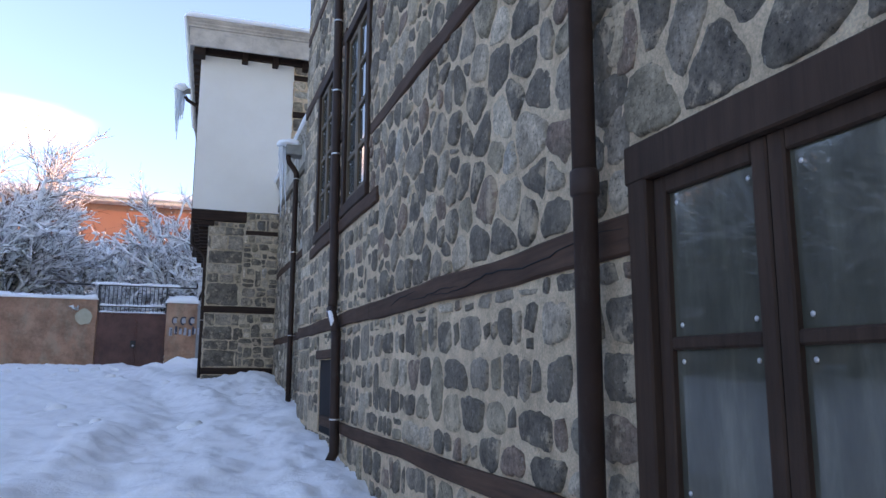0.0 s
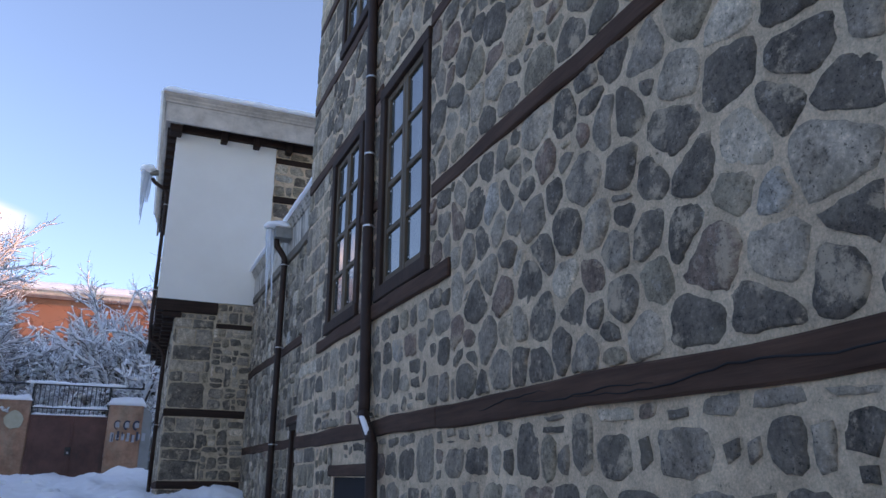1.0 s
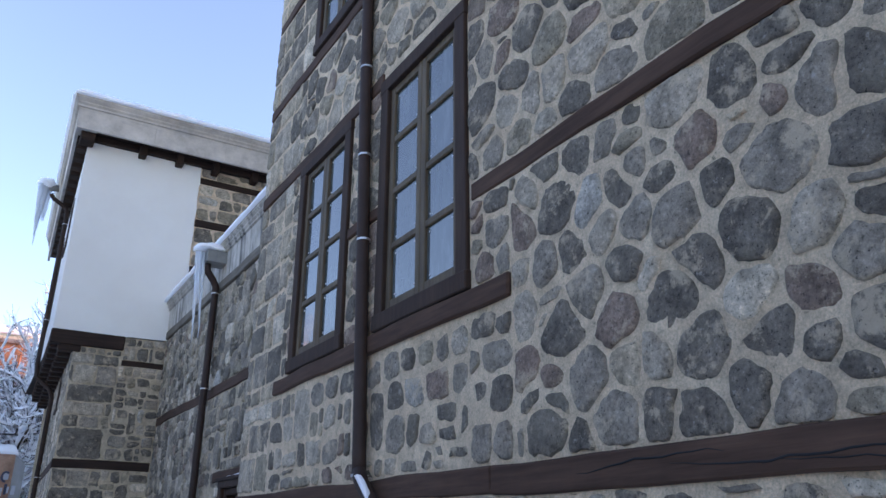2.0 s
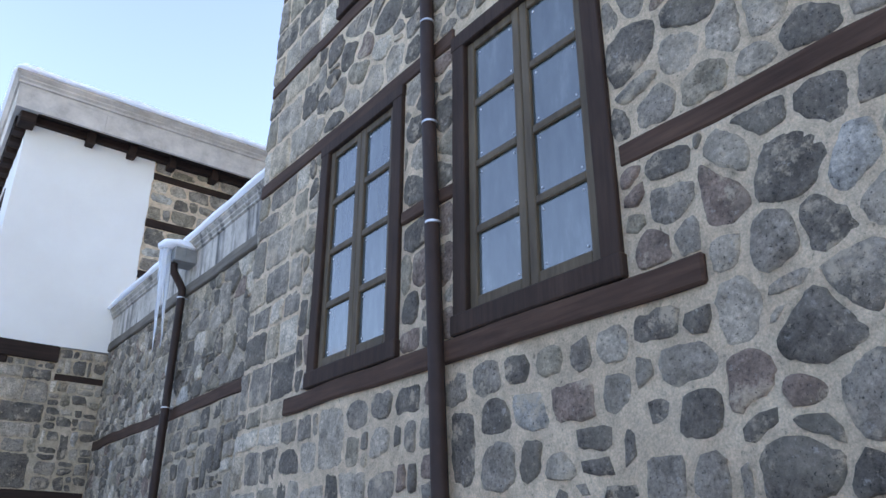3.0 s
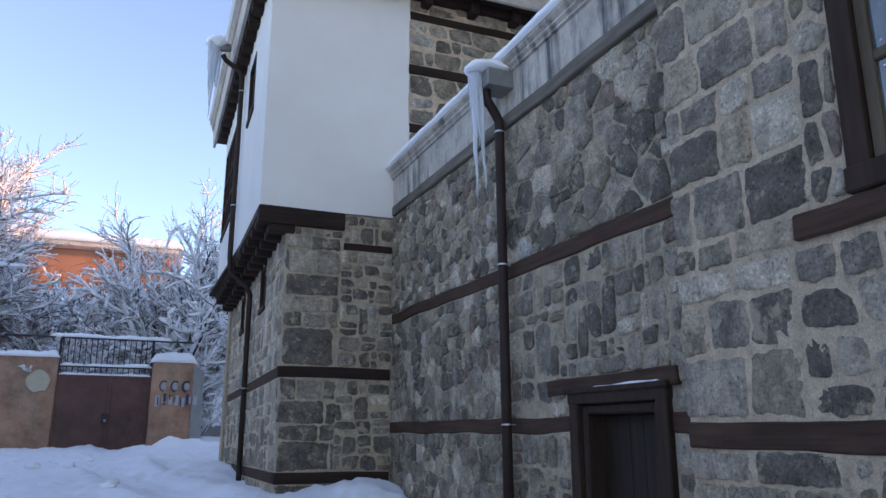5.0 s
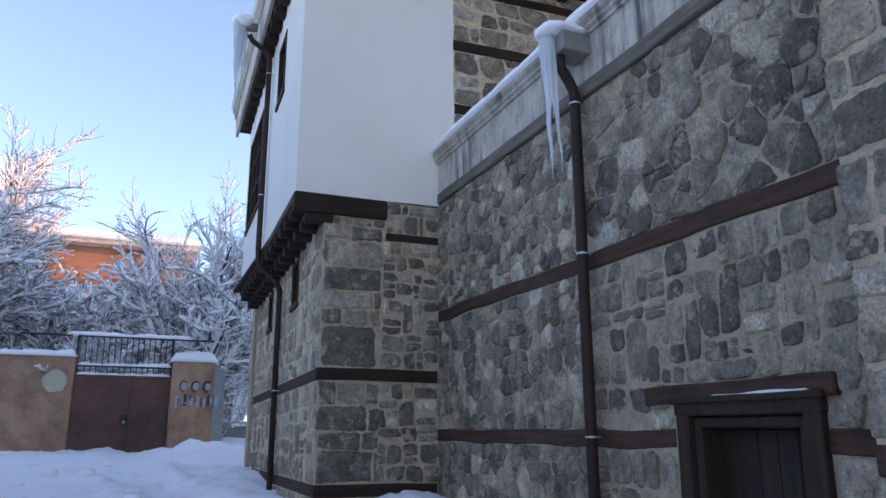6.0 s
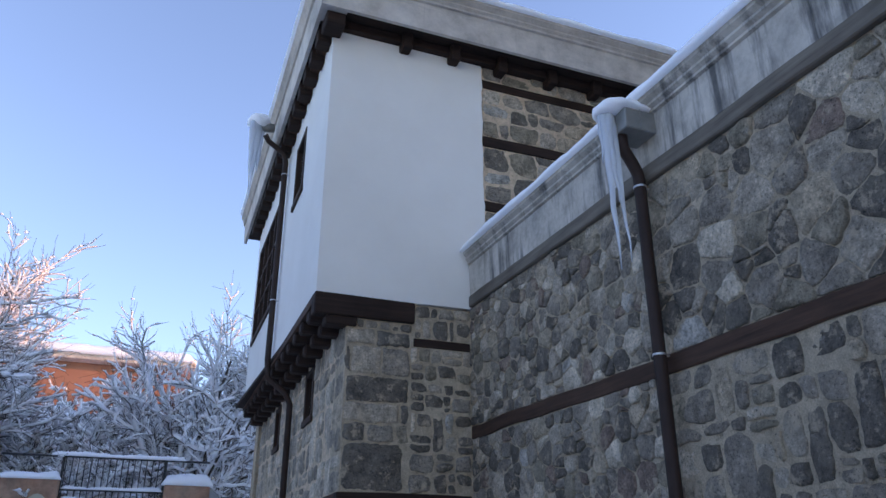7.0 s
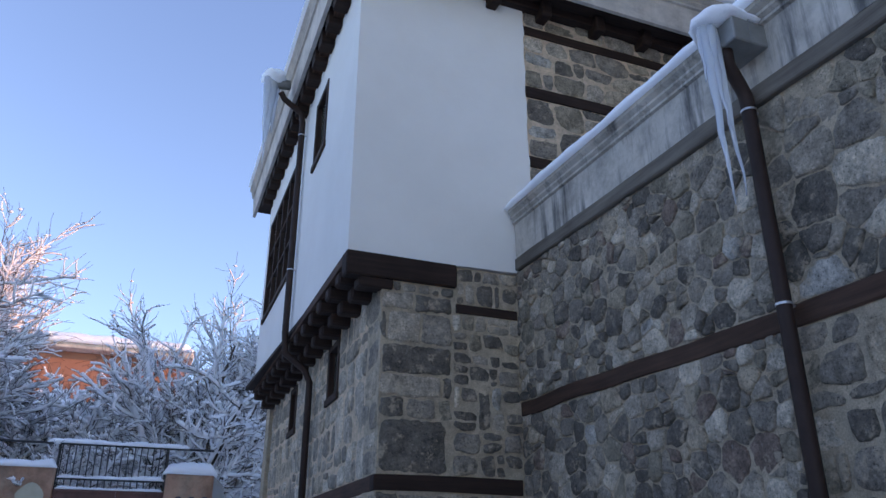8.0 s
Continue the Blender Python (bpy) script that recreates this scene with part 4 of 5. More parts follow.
def icicle(label, top, spikes):
    d = thing("icicle", label, "icicle", "icicles under the gutters")
    for dx, dy, length, r, lean in spikes:
        pts, rs_ = [], []
        for i in range(9):
            f = i / 8
            wob = Vector((noise.noise(Vector((f * 4, dx * 30, 1))), noise.noise(Vector((f * 4, dy * 30, 7))), 0)) * 0.018 * (f > 0)
            pts.append(Vector(top) + Vector((dx + lean * f, dy, -length * f)) + wob)
            rs_.append(max(0.004, r * (1 - f) ** 0.75 * (1 + 0.18 * noise.noise(Vector((f * 9, dx * 50, 3))))))
        part("spike", tube(bmesh.new(), pts, rs_, 10), ICE, d, smooth=True)
    return d


icicle("large twin-pointed clear icicle hanging from the gutter outlet", (L - 0.37, 12.86, 5.26), [(0.0, 0, 1.26, 0.040, 0.035), (0.045, -0.02, 1.20, 0.034, 0.06), (-0.02, 0.02, 0.42, 0.026, 0), (0.065, 0, 0.3, 0.02, 0), (0.022, -0.03, 0.75, 0.034, 0.02)])
w3 = west(2.95, 0.42, 8.3)
p4 = downpipe("dark brown downpipe on the plastered side under the eaves", [[tuple(west(2.85, 0.42, 8.16)), tuple(west(2.88, 0.36, 8.08)), tuple(west(2.95, 0.10, 7.95)), tuple(west(2.95, 0.07, 7.8)), tuple(west(2.95, 0.07, 4.75)), tuple(west(2.95, 0.05, 4.5)), tuple(west(2.9, -0.2, 4.3)), tuple(west(2.9, -0.27, 4.15)), tuple(west(2.9, -0.27, 1.0))]], 0.042,
              [tuple(west(2.95, 0.07, 7.6)), tuple(west(2.95, 0.07, 5.6)), tuple(west(2.9, -0.27, 2.7))])
spout = thing("gutter_outlet", "snowy gutter spout at the eaves of the plastered house", "gutter")
gb = tube(bmesh.new(), [tuple(west(2.85, 0.3, 8.3)), tuple(west(2.85, 0.62, 8.26))], 0.07, 10)
part("spout", gb, SHEET, spout, smooth=True)
sc = bmesh.new()
bmesh.ops.create_icosphere(sc, subdivisions=3, radius=1)
for v in sc.verts:
    k = 1 + 0.3 * noise.noise(v.co * 1.9)
    v.co = west(2.85, 0.52, 8.36) + Vector((v.co.x * 0.17 * k, v.co.y * 0.18 * k, v.co.z * 0.1 * k))
part("snow", sc, SNOW, spout, smooth=True)
icicle("broad white icicle hanging from the eaves spout", tuple(west(2.85, 0.56, 8.36)), [(0, 0, 1.15, 0.11, -0.02), (0.06, 0.05, 0.8, 0.08, 0), (-0.05, -0.05, 0.9, 0.07, 0), (0.02, 0.12, 1.3, 0.06, -0.03), (0.1, 0.3, 0.7, 0.06, 0)])

# ---- snow on the ground ----
GY = [-60, 0, 6.35, 10, 13, 16, 28.3, 60, 400]
GZ = [-3.0, 0.0, 0.46, 0.76, 0.93, 1.22, 1.78, 3.0, 8.0]


def ground_z(x, y):
    z = float(np.interp(y, GY, GZ))
    z += 0.07 * noise.noise(Vector((x * 0.35, y * 0.35, 0))) + 0.035 * noise.noise(Vector((x * 0.9, y * 0.8, 4)))
    near = 1.0 if -14 < x < 6 and -4 < y < 34 else 0.2
    trod = 0.5 + 0.5 * noise.noise(Vector((x * 0.25 + 3, y * 0.2, 8)))
    z += near * (0.02 + 0.05 * trod * trod) * noise.noise(Vector((x * 2.3, y * 2.0, 1)))
    z += near * 0.035 * (0.4 + trod) * noise.noise(Vector((x * 5.5, y * 5.0, 2)))
    z += near * 0.03 * (0.5 - abs(noise.noise(Vector((x * 1.3 + y * 0.5, y * 0.9 - x * 0.3, 6)))) * 2)
    z += near * 0.014 * noise.noise(Vector((x * 11, y * 10, 9)))
    churn = near * min(1.0, max(0.0, 0.55 + 1.4 * noise.noise(Vector((x * 0.42, y * 0.30, 12)))))
    z += churn * 0.08 * max(0.0, noise.noise(Vector((x * 3.4 + y, y * 2.6, 14)))) ** 1.3
    z += churn * 0.05 * (0.4 - abs(noise.noise(Vector((x * 4.6, y * 3.8 - x, 15)))))
    z += churn * 0.045 * max(0.0, noise.noise(Vector((x * 8.5, y * 7.5, 16))))
    track = x + 0.9 - 0.75 * math.sin((y - 5) * 0.24) - 0.25 * noise.noise(Vector((0, y * 0.5, 7)))
    z -= near * 0.08 * math.exp(-(track / 0.38) ** 2)
    z += near * 0.09 * math.exp(-((abs(track) - 0.62) / 0.22) ** 2) * max(0.0, 0.45 + 1.2 * noise.noise(Vector((x * 0.7, y * 0.6, 5))))
    edge = T if y < END_T else (L if y < B else 0.35)
    z += 0.10 * math.exp(-((x - edge + 0.35) / 0.35) ** 2) * (0.6 + 0.5 * noise.noise(Vector((0, y * 1.2, 3))))
    z += 0.16 * math.exp(-((y - 15.9) / 0.5) ** 2) * math.exp(-((x - 1.2) / 0.7) ** 2)
    z += 0.22 * math.exp(-((y - 26.8) / 0.9) ** 2) * math.exp(-((x - 0.3) / 1.6) ** 2) * (0.7 + noise.noise(Vector((x * 2, y * 2, 3))))
    return z


def axis(fine0, fine1, step, lo, hi):
    a = list(np.arange(fine0, fine1, step))
    s0, s1 = step, step
    while a[-1] < hi:
        s1 *= 1.3
        a.append(a[-1] + s1)
    while a[0] > lo:
        s0 *= 1.3
        a.insert(0, a[0] - s0)
    return a


xs, ys = axis(-7.0, 2.6, 0.06, -500, 500), axis(2, 29, 0.07, -300, 900)
gv = [(x, y, ground_z(x, y)) for y in ys for x in xs]
nx = len(xs)
gf = [(j * nx + i, j * nx + i + 1, (j + 1) * nx + i + 1, (j + 1) * nx + i) for j in range(len(ys) - 1) for i in range(nx - 1)]
tagged(mesh_part("ground", gv, gf, SNOW_G, None, True), "trodden uneven snow covering the sloping yard", "snow", kind="structure")
rng = random.Random(12)
for k in range(26):
    x, y = rng.uniform(-4.5, 0.6), rng.uniform(9, 27)
    r = rng.uniform(0.04, 0.13)
    c = bmesh.new()
    bmesh.ops.create_icosphere(c, subdivisions=2, radius=1)
    for v in c.verts:
        q_ = 1 + 0.45 * noise.noise(v.co * 1.5 + Vector((k, 0, 0)))
        v.co = Vector((v.co.x * r * q_ * 1.3, v.co.y * r * q_, v.co.z * r * q_ * 0.7))
    ob = part("snow_clod", c, SNOW, smooth=True)
    ob.location = (x, y, ground_z(x, y) + r * 0.15)
    tagged(ob, "loose clod of snow lying on the trodden yard", "snow", "loose clods of snow")

# ---- garden wall, gate and what stands behind ----
GW = 28.3
garden = tagged(new("garden_wall"), "faded terracotta stucco garden wall with peeling patches, snow on top", "wall", kind="structure")
block("wall_body", (-30, GW, 0.8), (-2.93, GW + 0.3, 4.0), STUCCO, garden, bevel=0.03, cuts=50, wobble=0.03)
snow_ridge("wall_snow", (-30, GW + 0.15, 3.97), (-2.92, GW + 0.15, 3.97), 0.42, 0.17, garden, 0.12, 0.5)
pt = bmesh.new()
bmesh.ops.create_circle(pt, cap_ends=True, segments=22, radius=1)
for v in pt.verts:
    k = 1 + 0.18 * noise.noise(v.co * 1.7)
    v.co = Vector((-3.32 + v.co.x * 0.27 * k, GW - 0.05, 3.38 + v.co.y * 0.26 * k))
ext = bmesh.ops.extrude_face_region(pt, geom=pt.faces[:])
for v in ext["geom"]:
    if isinstance(v, bmesh.types.BMVert):
        v.co.y += 0.08
bmesh.ops.recalc_face_normals(pt, faces=pt.faces)
part("paint_patch", pt, PALE_P, garden, "round pale paint patch")
# added out of view, covers the bright horizon in the low window's reflection
tagged(block("west_reflection_backdrop", (-30.4, -40, -3), (-30, 28.3, 4.6), CEMENT, None, "unseen grey wall added behind the trees to fill window reflections", 0.03), category="wall", kind="structure")
post = thing("gate_post", "thick terracotta stucco gate post with dark scrawled marks and snow cap", "gate post")
block("post_body", (-0.72, GW - 0.05, 1.0), (0.30, GW + 0.9, 3.98), STUCCO, post, bevel=0.05, cuts=6, wobble=0.03)
cb = bmesh.new()
lo = [cb.verts.new((x, y, 1.0)) for x, y in ((0.28, GW - 0.03), (0.64, GW + 0.32), (0.64, GW + 0.9), (0.28, GW + 0.9))]
hi = [cb.verts.new((v.co.x - (0.05 if v.co.x > 0.5 else 0), v.co.y, 3.95 if v.co.x < 0.5 else 3.74)) for v in lo]
for i in range(4):
    cb.faces.new((lo[i], lo[(i + 1) % 4], hi[(i + 1) % 4], hi[i]))
cb.faces.new(hi)
cb.faces.new(lo[::-1])
bmesh.ops.recalc_face_normals(cb, faces=cb.faces)
bmesh.ops.bevel(cb, geom=cb.edges[:], offset=0.03, segments=2, affect="EDGES")
part("cement_side", cb, CEMENT, post, "grey cement-rendered flank")
snow_ridge("post_snow", (-0.78, GW + 0.4, 3.94), (0.36, GW + 0.4, 3.94), 1.0, 0.30, post, 0.06, 0.25)
for k in range(3):
    a = bmesh.new()
    tube(a, [(-0.42 + k * 0.28 + 0.10 * math.cos(t), GW - 0.062, 3.33 + 0.13 * math.sin(t)) for t in [0.8 + 0.5 * i for i in range(9)]], 0.015 + 0.006 * k, 6)
    part("scrawl", a, GRAFFITI, post, "dark painted scrawl")
for k in range(7):
    x = -0.60 + k * 0.155
    block("scrawl", (x, GW - 0.058, 2.80 + 0.03 * (k * 3 % 4)), (x + 0.10, GW - 0.03, 3.10 - 0.03 * (k * 5 % 3)), PALE_G, post, "pale painted scrawl", 0.01, 2, 0.02)
for k in range(3):
    x = -0.50 + k * 0.29
    block("scrawl", (x, GW - 0.058, 3.25), (x + 0.13, GW - 0.03, 3.43), PALE_G, post, "pale painted scrawl", 0.02, 2, 0.03)
for k in range(6):
    x = -0.55 + k * 0.14
    block("scrawl", (x, GW - 0.066, 2.82 + 0.035 * (k * 5 % 4)), (x + (0.028, 0.07, 0.035, 0.02)[k % 4], GW - 0.04, 3.05 + 0.03 * (k * 3 % 4)), GRAFFITI, post, bevel=0.004)
gate = thing("metal_gate", "oxide red sheet metal double gate with iron railing above", "gate")
for x0, x1 in ((-2.92, -1.70), (-1.698, -0.73)):
    lf = block("gate_leaf", (x0, GW + 0.09, 1.6), (x1, GW + 0.14, 3.56), GATE_P, gate, bevel=0.008)
    for a, b in (((x0, GW + 0.06, 1.6), (x0 + 0.05, GW + 0.095, 3.56)), ((x1 - 0.05, GW + 0.06, 1.6), (x1, GW + 0.095, 3.56)), ((x0 + 0.05, GW + 0.062, 3.5), (x1 - 0.05, GW + 0.095, 3.56))):
        block("stile", a, b, GATE_P, lf, bevel=0.006)
lk = bmesh.new()
add_box(lk, (-1.83, GW + 0.05, 2.38), (-1.66, GW + 0.09, 2.62), 0.01)
tube(lk, [(-1.78, GW + 0.06, 2.5), (-1.78, GW, 2.5), (-1.70, GW, 2.5)], 0.02, 8)
part("lock", lk, IRON, gate, "dark iron lock plate and latch")
kb = bmesh.new()
bmesh.ops.create_uvsphere(kb, u_segments=10, v_segments=8, radius=0.035)
for v in kb.verts:
    v.co += Vector((-1.74, GW + 0.01, 2.45))
part("knob", kb, STEEL, gate, "bright round knob", smooth=True)
rail_ = thing("iron_railing", "black iron railing above the gate carrying snow", "railing")
for z in (3.78, 4.5):
    part("rail", tube(bmesh.new(), [(-4.2 if z > 4 else -2.95, GW + 0.15, z), (0.25 if z > 4 else -0.7, GW + 0.15, z)], 0.025, 8), IRON, rail_)
for k in range(17):
    x = -2.88 + k * 0.132
    part("bar", tube(bmesh.new(), [(x, GW + 0.15, 3.57), (x, GW + 0.15, 4.5)], 0.012, 6), IRON, rail_)
for x in (-2.93, -0.74):
    part("rail_post", tube(bmesh.new(), [(x, GW + 0.15, 3.5), (x, GW + 0.15, 4.52)], 0.03, 8), IRON, rail_)
snow_ridge("rail_snow", (-3.2, GW + 0.15, 4.51), (-0.3, GW + 0.15, 4.51), 0.14, 0.09, rail_, 0.08, 0.6)
snow_ridge("rail_snow", (-2.9, GW + 0.15, 3.79), (-0.75, GW + 0.15, 3.79), 0.12, 0.08, rail_, 0.08, 0.6)
snow_ridge("gate_snow", (-2.9, GW + 0.12, 3.56), (-0.75, GW + 0.12, 3.56), 0.12, 0.07, gate, 0.08, 0.6)


def tree(name, label, base, height, spread, seed, limbs=6, forks=5, twigs=6, stems=1):
    """A bare tree: tapered trunk, limbs, forked twigs, and snow lying along them."""
    rng = random.Random(seed)
    wood, wfaces, snow, sfaces, trunk, tfaces = [], [], [], [], [], []

    def limb(p, d, length, r0, r1, seg, bend, up):
        pts = [p.copy()]
        d = d.normalized()
        for i in range(seg):
            d = (d + Vector((rng.uniform(-1, 1), rng.uniform(-1, 1), rng.uniform(-1, 1))) * bend + Vector((0, 0, up))).normalized()
            p = p + d * length / seg
            pts.append(p.copy())
        return pts, [r0 + (r1 - r0) * i / seg for i in range(seg + 1)]

    def skin(pts, rs, sides, V, F, lift=0.0, fat=0.0, flat=1.0):
        o = len(V)
        for i, p in enumerate(pts):
            d = (pts[min(i + 1, len(pts) - 1)] - pts[max(i - 1, 0)]).normalized()
            u = d.cross(Vector((0, 0, 1)))
            u = u.normalized() if u.length > 0.1 else Vector((1, 0, 0))
            w = u.cross(d)
            rr = rs[i] + fat
            c = p + Vector((0, 0, rs[i] * 0.6 + lift))
            for k in range(sides):
                a = 2 * math.pi * (k + 0.25) / sides
                V.append(c + u * math.cos(a) * rr + w * math.sin(a) * rr * flat)
        for i in range(len(pts) - 1):
            for k in range(sides):
                a0, a1 = o + i * sides + k, o + i * sides + (k + 1) % sides
                F.append((a0, a1, a1 + sides, a0 + sides))

    def grow(pts, rs, level):
        skin(pts, rs, (7, 5, 4, 3)[level], *( (trunk, tfaces) if level < 2 else (wood, wfaces)))
        if level > 0 and not (level == 3 and rng.random() < 0.38):
            flat_ = sum((pts[i + 1] - pts[i]).normalized().z for i in range(len(pts) - 1)) / (len(pts) - 1)
            if abs(flat_) < 0.92:
                k = rng.uniform(0.6, 1.3) * (1 - 0.4 * abs(flat_)) * (1.5 if pts[0].z < height * 0.55 else 0.85)
                lay = [p + Vector((0, 0, rng.uniform(-0.006, 0.01))) for p in (pts if level < 3 else pts[:-1])]
                skin(lay, [r * 0.9 * rng.uniform(0.8, 1.3) for r in rs], 5, snow, sfaces, (0, 0.05, 0.030, 0.020)[level] * k, (0, 0.052, 0.034, 0.024)[level] * k, 0.85)
        if level > 1 and rng.random() < 0.7:   # clumps caught where the twigs fork
            for c in range(4 - level):
                p = rng.choice(pts[:-1]) + Vector((0, 0, 0.02))
                r = rng.uniform(0.035, 0.085) * (1.3 if p.z < height * 0.5 else 0.9)
                o = len(snow)
                snow.extend(p + Vector((x * r * rng.uniform(0.7, 1.5), y * r * rng.uniform(0.7, 1.5), z * r * 0.75)) for x, y, z in ((1, 0, 0), (0, 1, 0), (-1, 0, 0), (0, -1, 0), (0.2, 0.1, 1), (0, 0, -0.6)))
                sfaces.extend((o + a, o + b, o + t_) for a, b in ((0, 1), (1, 2), (2, 3), (3, 0)) for t_ in (4,))
                sfaces.extend((o + b, o + a, o + 5) for a, b in ((0, 1), (1, 2), (2, 3), (3, 0)))
        if level == 2:   # fine bare shoots
            for c in range(9):
                i = rng.randrange(len(pts) - 1)
                d = (pts[i + 1] - pts[i]).normalized() + Vector((rng.uniform(-1, 1), rng.uniform(-1, 1), rng.uniform(-0.3, 1.1))) * 0.9
                q, r = limb(pts[i].lerp(pts[i + 1], rng.random()), d, height * rng.uniform(0.03, 0.085), 0.007, 0.003, 3, 0.25, 0.08)
                skin(q, r, 3, wood, wfaces)
        if level == 3:
            return
        count = (limbs, forks, twigs)[level]
        for c in range(count):
            f = rng.uniform(0.35, 1.0) if level == 0 else (rng.uniform(0.2, 1.0) if level == 1 else rng.uniform(0.15, 1.0))
            i = min(int(f * (len(pts) - 1)), len(pts) - 2)
            p = pts[i].lerp(pts[i + 1], f * (len(pts) - 1) - i)
            ax = (pts[i + 1] - pts[i]).normalized()
            a = rng.uniform(0, 2 * math.pi) if level else 2 * math.pi * (c + rng.uniform(-0.3, 0.3)) / count * 2.4
            side = Vector((math.cos(a), math.sin(a), rng.uniform(-0.2, 0.5)))
            side = (side - ax * side.dot(ax)).normalized()
            d = ax * (rng.uniform(0.45, 2.1) if level == 0 else rng.uniform(0.5, 1.0)) + side * rng.uniform(0.5, 1.0)
            ln = height * (0.60, 0.24, 0.095)[level] * rng.uniform(0.7, 1.1)
            r = rs[i] * (0.5, 0.5, 0.55)[level]
            grow(*limb(p, d, ln, r, max(r * 0.35, 0.005), (7, 6, 4)[level], (0.16, 0.26, 0.36)[level], (0.05, 0.05, 0.04)[level]), level + 1)

    t = thing(name, label, "tree", "snow-laden bare trees")
    for s_ in range(stems):
        d = Vector((rng.uniform(-0.3, 0.3), rng.uniform(-0.3, 0.3), 1)) if stems > 1 else Vector((0.03, 0, 1))
        grow(*limb(Vector((rng.uniform(-0.5, 0.5) * (stems > 1), rng.uniform(-0.5, 0.5) * (stems > 1), -0.3)), d, height * 0.24, 0.021 * height, 0.014 * height, 5, 0.07, 0.04), 0)
    mesh_part("trunk", trunk, tfaces, BARK, t, True)
    mesh_part("branchwork", wood, wfaces, BARK, t)
    mesh_part("snow", snow, sfaces, SNOW, t, True)
    t.location = base
    return t


t_mid = tree("tree", "bare forked tree with snow along every twig behind the gate", (0.15, 32.0, 2.0), 8.6, 2.6, 5, 18, 15, 14)
t_left = tree("tree", "tall bare tree frosted with snow behind the garden wall", (-6.9, 31.8, 2.0), 9.3, 3.1, 8, 18, 17, 16)
t_low = tree("tree", "bushy multi-stemmed bare shrub loaded with snow behind the wall", (-2.6, 30.6, 2.0), 3.6, 2.0, 21, 6, 9, 8, 4)
for x, y, a, k in ((-8.4, 30.6, 130, 1.0), (-4.6, 30.3, 60, 0.9), (-1.2, 34.5, 250, 1.25), (-4.3, 36.0, 10, 1.4), (-7.5, 36.5, 95, 1.5), (-10.5, 35.0, 300, 1.5), (0.9, 37.5, 45, 1.4), (-8.5, 44, 70, 1.6), (-5.6, 43, 160, 1.5), (-3.0, 45, 240, 1.6), (-0.5, 44, 330, 1.5), (2.0, 45, 110, 1.6), (-11.5, 45, 15, 1.7), (-6.8, 38, 200, 2.2), (-4.2, 40, 35, 2.2), (-2.6, 38.5, 120, 2.0), (-1.2, 41, 280, 2.2), (-9.2, 40, 330, 2.6), (-5.4, 42, 75, 2.4), (-3.2, 43, 10, 2.2)):
    copy_thing(t_low, pose(x, y, 2.0, 0, 0, a) @ Matrix.Scale(k, 4))
copy_thing(t_left, pose(-10.8, 33.5, 2.0, 0, 0, 75))
for x, y, a in ((-17, 10, 20), (-19, 15, 140), (-17, 19, 260), (-20, 6, 80), (-18, 24, 190), (-22, 20, 310), (-22, 11, 200), (-21, 27, 15), (-17, 3, 100), (-24, 16, 55)):
    copy_thing(t_left if a % 40 else t_mid, pose(x, y, ground_z(x, y) - 0.1, 0, 0, a))
for x, y, a, k in ((-13, 12, 33, 0.9), (-14, 16.5, 75, 0.95), (-13, 22, 211, 0.9)):
    copy_thing(t_left, pose(x, y, ground_z(x, y) - 0.1, 0, 0, a) @ Matrix.Scale(k, 4))
for x, y, a in ((-16, 8, 20), (-16, 13, 140), (-16, 17, 260), (-16, 21, 80), (-17, 26, 30)):
    copy_thing(t_low, pose(x, y, ground_z(x, y) - 0.1, 0, 0, a))

house = thing("house", "orange plastered house with snow-laden eaves far behind the trees", "house")
block("wall", (-24, 60, 2), (0.8, 72, 14.0), ORANGE, house, bevel=0.05)
block("eave", (-25, 59.0, 14.0), (1.6, 73, 14.35), CORNICE_R, house, bevel=0.05)
snow_ridge("roof_snow", (-25, 60, 14.33), (1.6, 60, 14.33), 2.6, 0.75, house, 0.4, 0.2)
block("roof_slab", (-24.9, 60.5, 14.3), (1.5, 72.8, 14.7), SNOW, house, bevel=0.1)

low = tagged(new("low_wall"), "low grey cement wall with snow beyond the gate post", "wall", kind="structure")
block("wall_body", (0.9, 37.0, 1.0), (9, 37.3, 2.55), CEMENT, low, bevel=0.03, cuts=12, wobble=0.03)
snow_ridge("wall_snow", (0.9, 37.15, 2.53), (9, 37.15, 2.53), 0.42, 0.18, low, 0.12, 0.4)

# ---- stones, last ----
rng = random.Random(4)
PALE_T, PALE_L, PALE_U = ((3.14, 2.345), (5.34, 3.10), (7.0, 2.3)), ((13.28, 3.82), (12.65, 3.44), (15.0, 2.9), (14.2, 3.6)), ((2.09, 7.33), (2.05, 6.42))
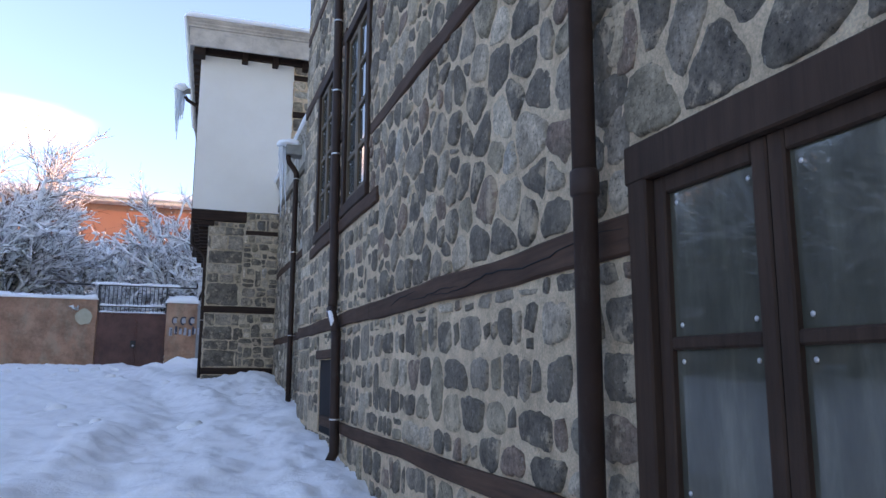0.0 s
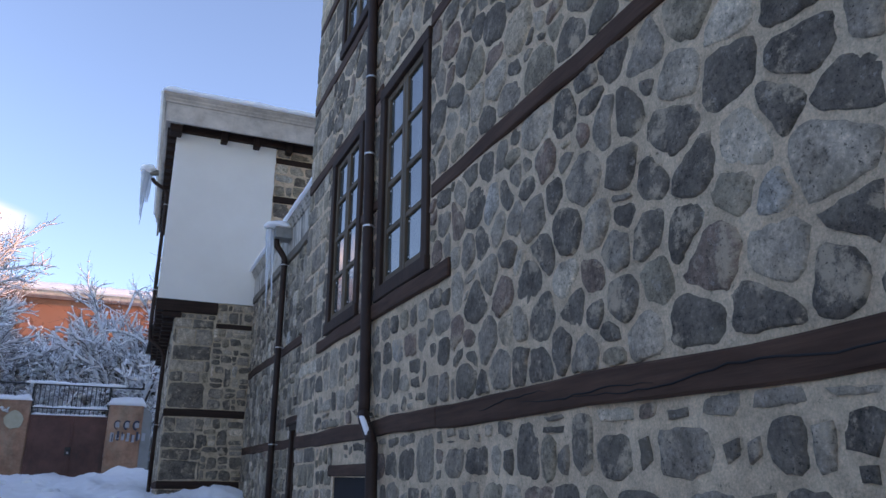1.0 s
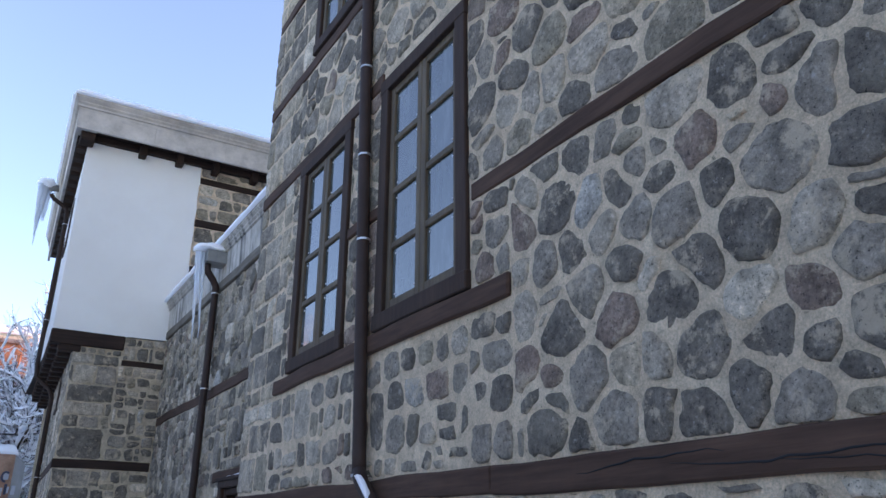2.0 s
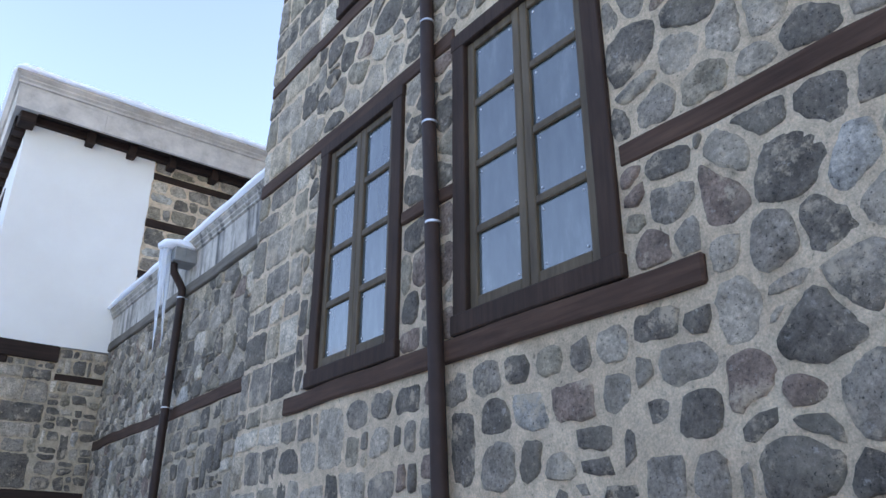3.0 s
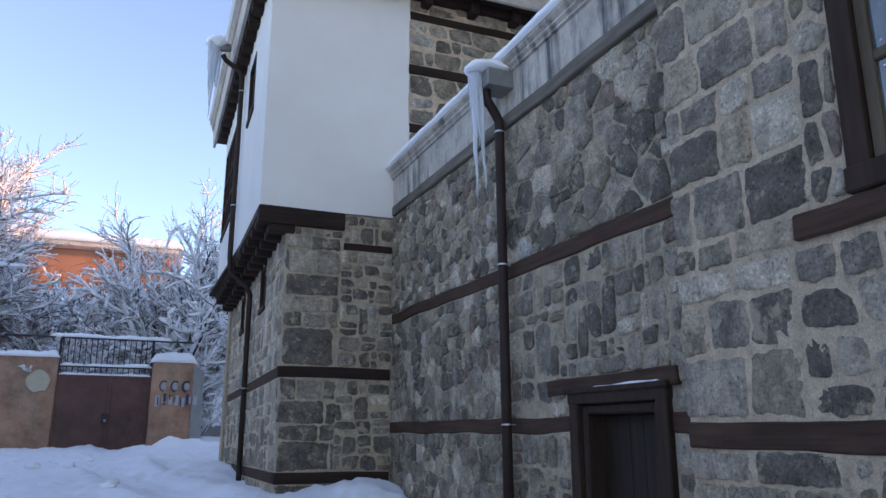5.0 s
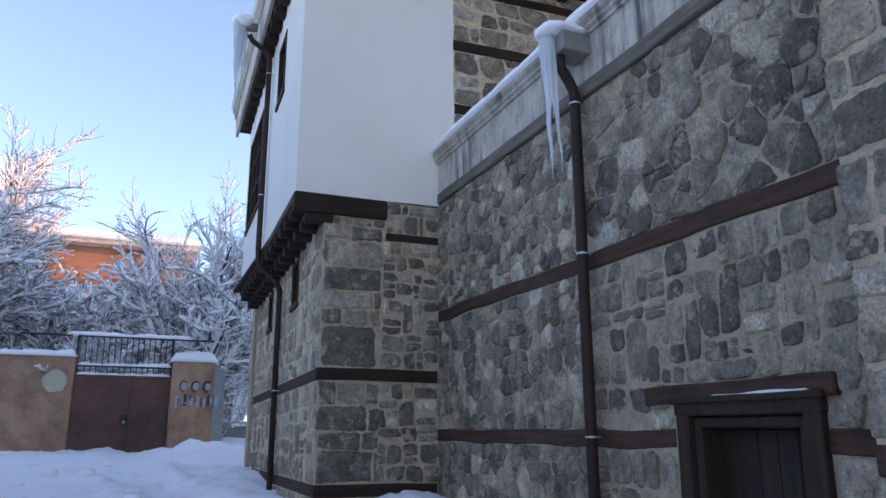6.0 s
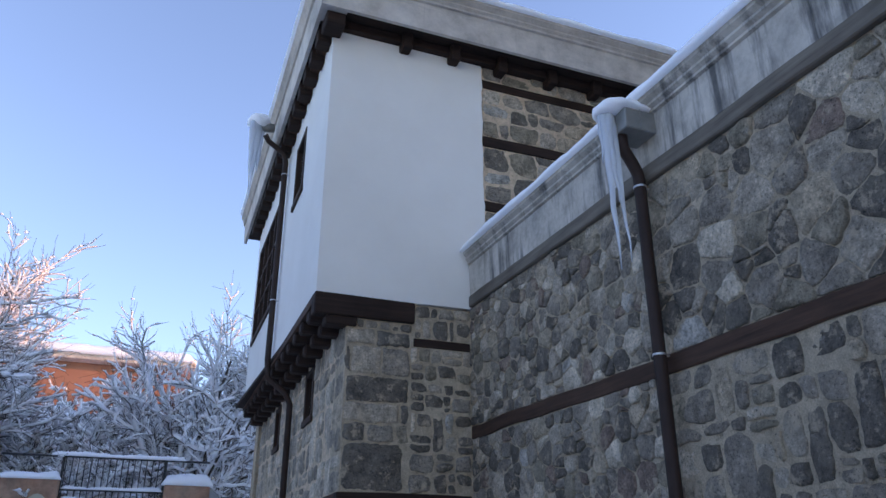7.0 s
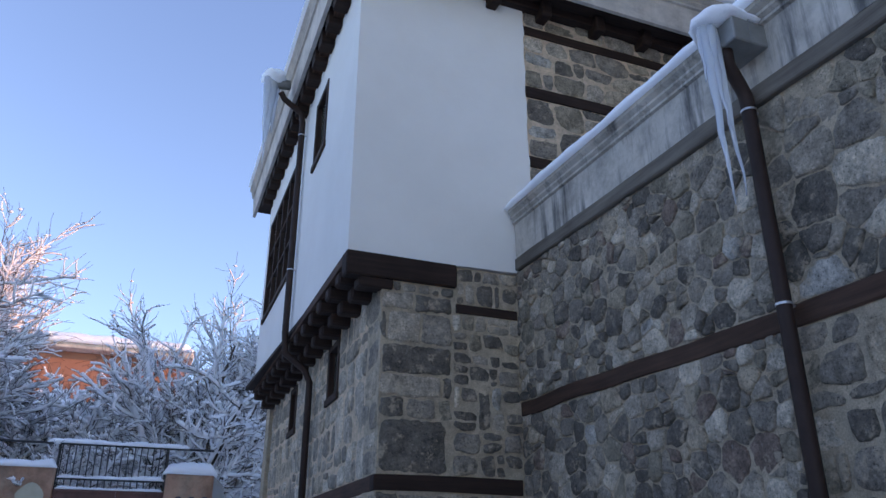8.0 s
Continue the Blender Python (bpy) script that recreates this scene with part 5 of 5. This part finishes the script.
rects_t = [
    (2.5, 6.3, 3.50, 4.80), (2.2, 5.9, 1.925, 3.385), (2.2, 7.5, 0.90, 1.785), (5.9, 6.3, 1.925, 2.71),
    (6.3, 8.3, 1.925, 2.71), (7.5, 8.3, 1.64, 1.785), (8.66, 9.3, 0.90, 1.785), (1.0, 2.5, 2.15, 3.385), (2.2, 2.5, 3.5, 4.8), (5.9, 6.28, 2.865, 3.385),
    (7.46, 8.0, 2.865, 3.72), (7.46, 8.0, 3.81, 4.79), (9.14, 9.35, 2.865, 4.79), (2.2, 9.35, 4.92, 5.87), (-1.5, 2.2, 3.5, 4.8), (-1.5, 1.0, 1.925, 3.385),
    (2.2, 7.95, 5.99, 7.0), (2.2, 9.0, 7.86, 8.6), (-1.5, 7.5, 0.0, 0.80), (2.2, 7.9, 7.12, 7.86), (7.5, 10.0, 0.2, 0.72), (-1.5, 2.2, 4.92, 5.87), (-1.5, 0.95, 0.9, 1.785)]
cells = []
for q in rects_t:
    if q[3] < 1.8 or q[0] >= 5.9 and q[3] < 2.8:   # squarer stones in rough courses low down and below the windows
        cells += laid_rubble(q, 0.19, 0.032, rng, 1.12, 0.12, 0.06)
    else:
        cells += rubble_cells(q, 0.205 if q[3] < 5 else 0.23, 0.026, rng, 1.05, 0.40, (0.5, 1.7))
lay_stones(wall_west, cells, on_t, STONE_T, rng, (0.004, 0.018), 2, lambda u, v: u < 7.5 and 0.9 < v < 3.4, True, 300, True, PALE_T)
cells = []
EDGE = END_T + 0.03
for q in [(9.35, EDGE, 0.4, 1.79), (9.45, EDGE, 2.71, 2.865), (9.35, EDGE, 2.865, 4.79), (9.3, EDGE, 4.92, 5.87), (9.05, EDGE, 5.99, 7.0), (9.1, EDGE, 7.12, 9.5)]:
    cells += course_cells(q, (0.2, 0.36), (0.22, 0.52), 0.03, rng)
cells += laid_rubble((8.3, 9.5, 1.925, 2.71), 0.22, 0.03, rng, 1.2, 0.2, 0.15)
cells += course_cells((9.5, EDGE, 1.925, 2.71), (0.26, 0.40), (0.26, 0.42), 0.036, rng)
lay_stones(wall_west, cells, on_t, STONE_Q, rng, (0.003, 0.015), 1, None, True, 90, True, (), (0.08, 0.18))
cells = []
for q in [(END_T + 0.01, 10.78, 1.985, 3.215), (10.78, 12.0, 2.265, 3.215), (12.0, B, 1.985, 3.215), (END_T + 0.01, B, 3.345, 4.645), (12.0, B, 0.5, 1.86), (END_T + 0.01, 10.78, 0.4, 1.86)]:
    for a, b, size in ((q[0], min(q[1], 13.0), 0.195), (max(q[0], 13.0), q[1], 0.145)):
        if b > a:
            cells += laid_rubble((a, b, q[2], q[3]), size, 0.018, rng, 0.95, 0.2, 0.2, (0.45, 1.9), 0.3) if b <= 13.0 and q[3] < 3.3 else rubble_cells((a, b, q[2], q[3]), size, 0.009, rng, 0.85, 0.45, (0.35, 2.4))
lay_stones(wall_low, cells, on_l, STONE_L, rng, (0.002, 0.026), 1, lambda u, v: v > 1.0, True, 300, True, PALE_L, (0.10, 0.22))


def on_b(u, v, out):
    return (u, B - out, v)


cells = []
QUOINS = ((0.9, 1.42, 0.96), (1.56, 1.90, 0.94), (1.90, 2.10, 0.80), (2.10, 2.38, 0.86), (2.38, 2.64, 0.50), (2.79, 3.26, 0.95), (3.26, 3.45, 0.55), (3.45, 3.66, 0.90), (3.66, 3.93, 1.0), (3.93, 4.25, 0.36), (4.25, 4.43, 0.62))
for z0, z1, reach in QUOINS:
    cells += course_cells((0.3, reach, z0, z1), (z1 - z0, z1 - z0 + 0.01), (0.5, 0.9), 0.026, rng)
    if reach < 0.95:
        cells += course_cells((reach, 1.0, z0, z1), (0.2, 0.34), (0.25, 0.45), 0.026, rng)
for q in [(0.98, L, 0.9, 1.42), (0.98, L, 1.55, 2.65), (1.0, L, 2.785, 4.285), (1.035, L, 4.375, 4.75), (0.4, 1.03, 4.42, 4.53)]:
    cells += laid_rubble(q, 0.19, 0.022, rng, 1.0, 0.25, 0.12)
lay_stones(wall_bay, cells, on_b, STONE_B, rng, (0.003, 0.018), 1, None, False, 220, False, ((1.45, 3.5),), (0.06, 0.16))
cells = []
for q in [(1.9, 8.5, 4.95, 6.04), (1.9, 8.5, 6.17, 6.93), (1.9, 8.5, 7.07, 7.78), (1.9, 8.5, 7.9, 8.13)]:
    cells += laid_rubble(q, 0.25, 0.022, rng, 1.3, 0.2)
lay_stones(wall_upper, cells, on_b, STONE_Q, rng, (0.004, 0.022), 1, lambda u, v: u < 5, False, 200, False, PALE_U, (0.06, 0.16))
cells = []
for q in [(0.02, 6.2, 0.9, 1.42), (0.02, 6.2, 1.55, 2.65), (0.02, 6.2, 2.785, 3.72), (0.02, 1.57, 3.72, 4.5), (2.18, 4.07, 3.72, 4.5), (4.63, 6.2, 3.72, 4.5)]:
    cells += laid_rubble(q, 0.24, 0.022, rng, 1.2, 0.2)
lay_stones(wall_bay, cells, lambda u, v, o: stone_west(u, o, v), STONE_S, rng, (0.003, 0.018), 1, lambda u, v: u < 3, False, 120, True)
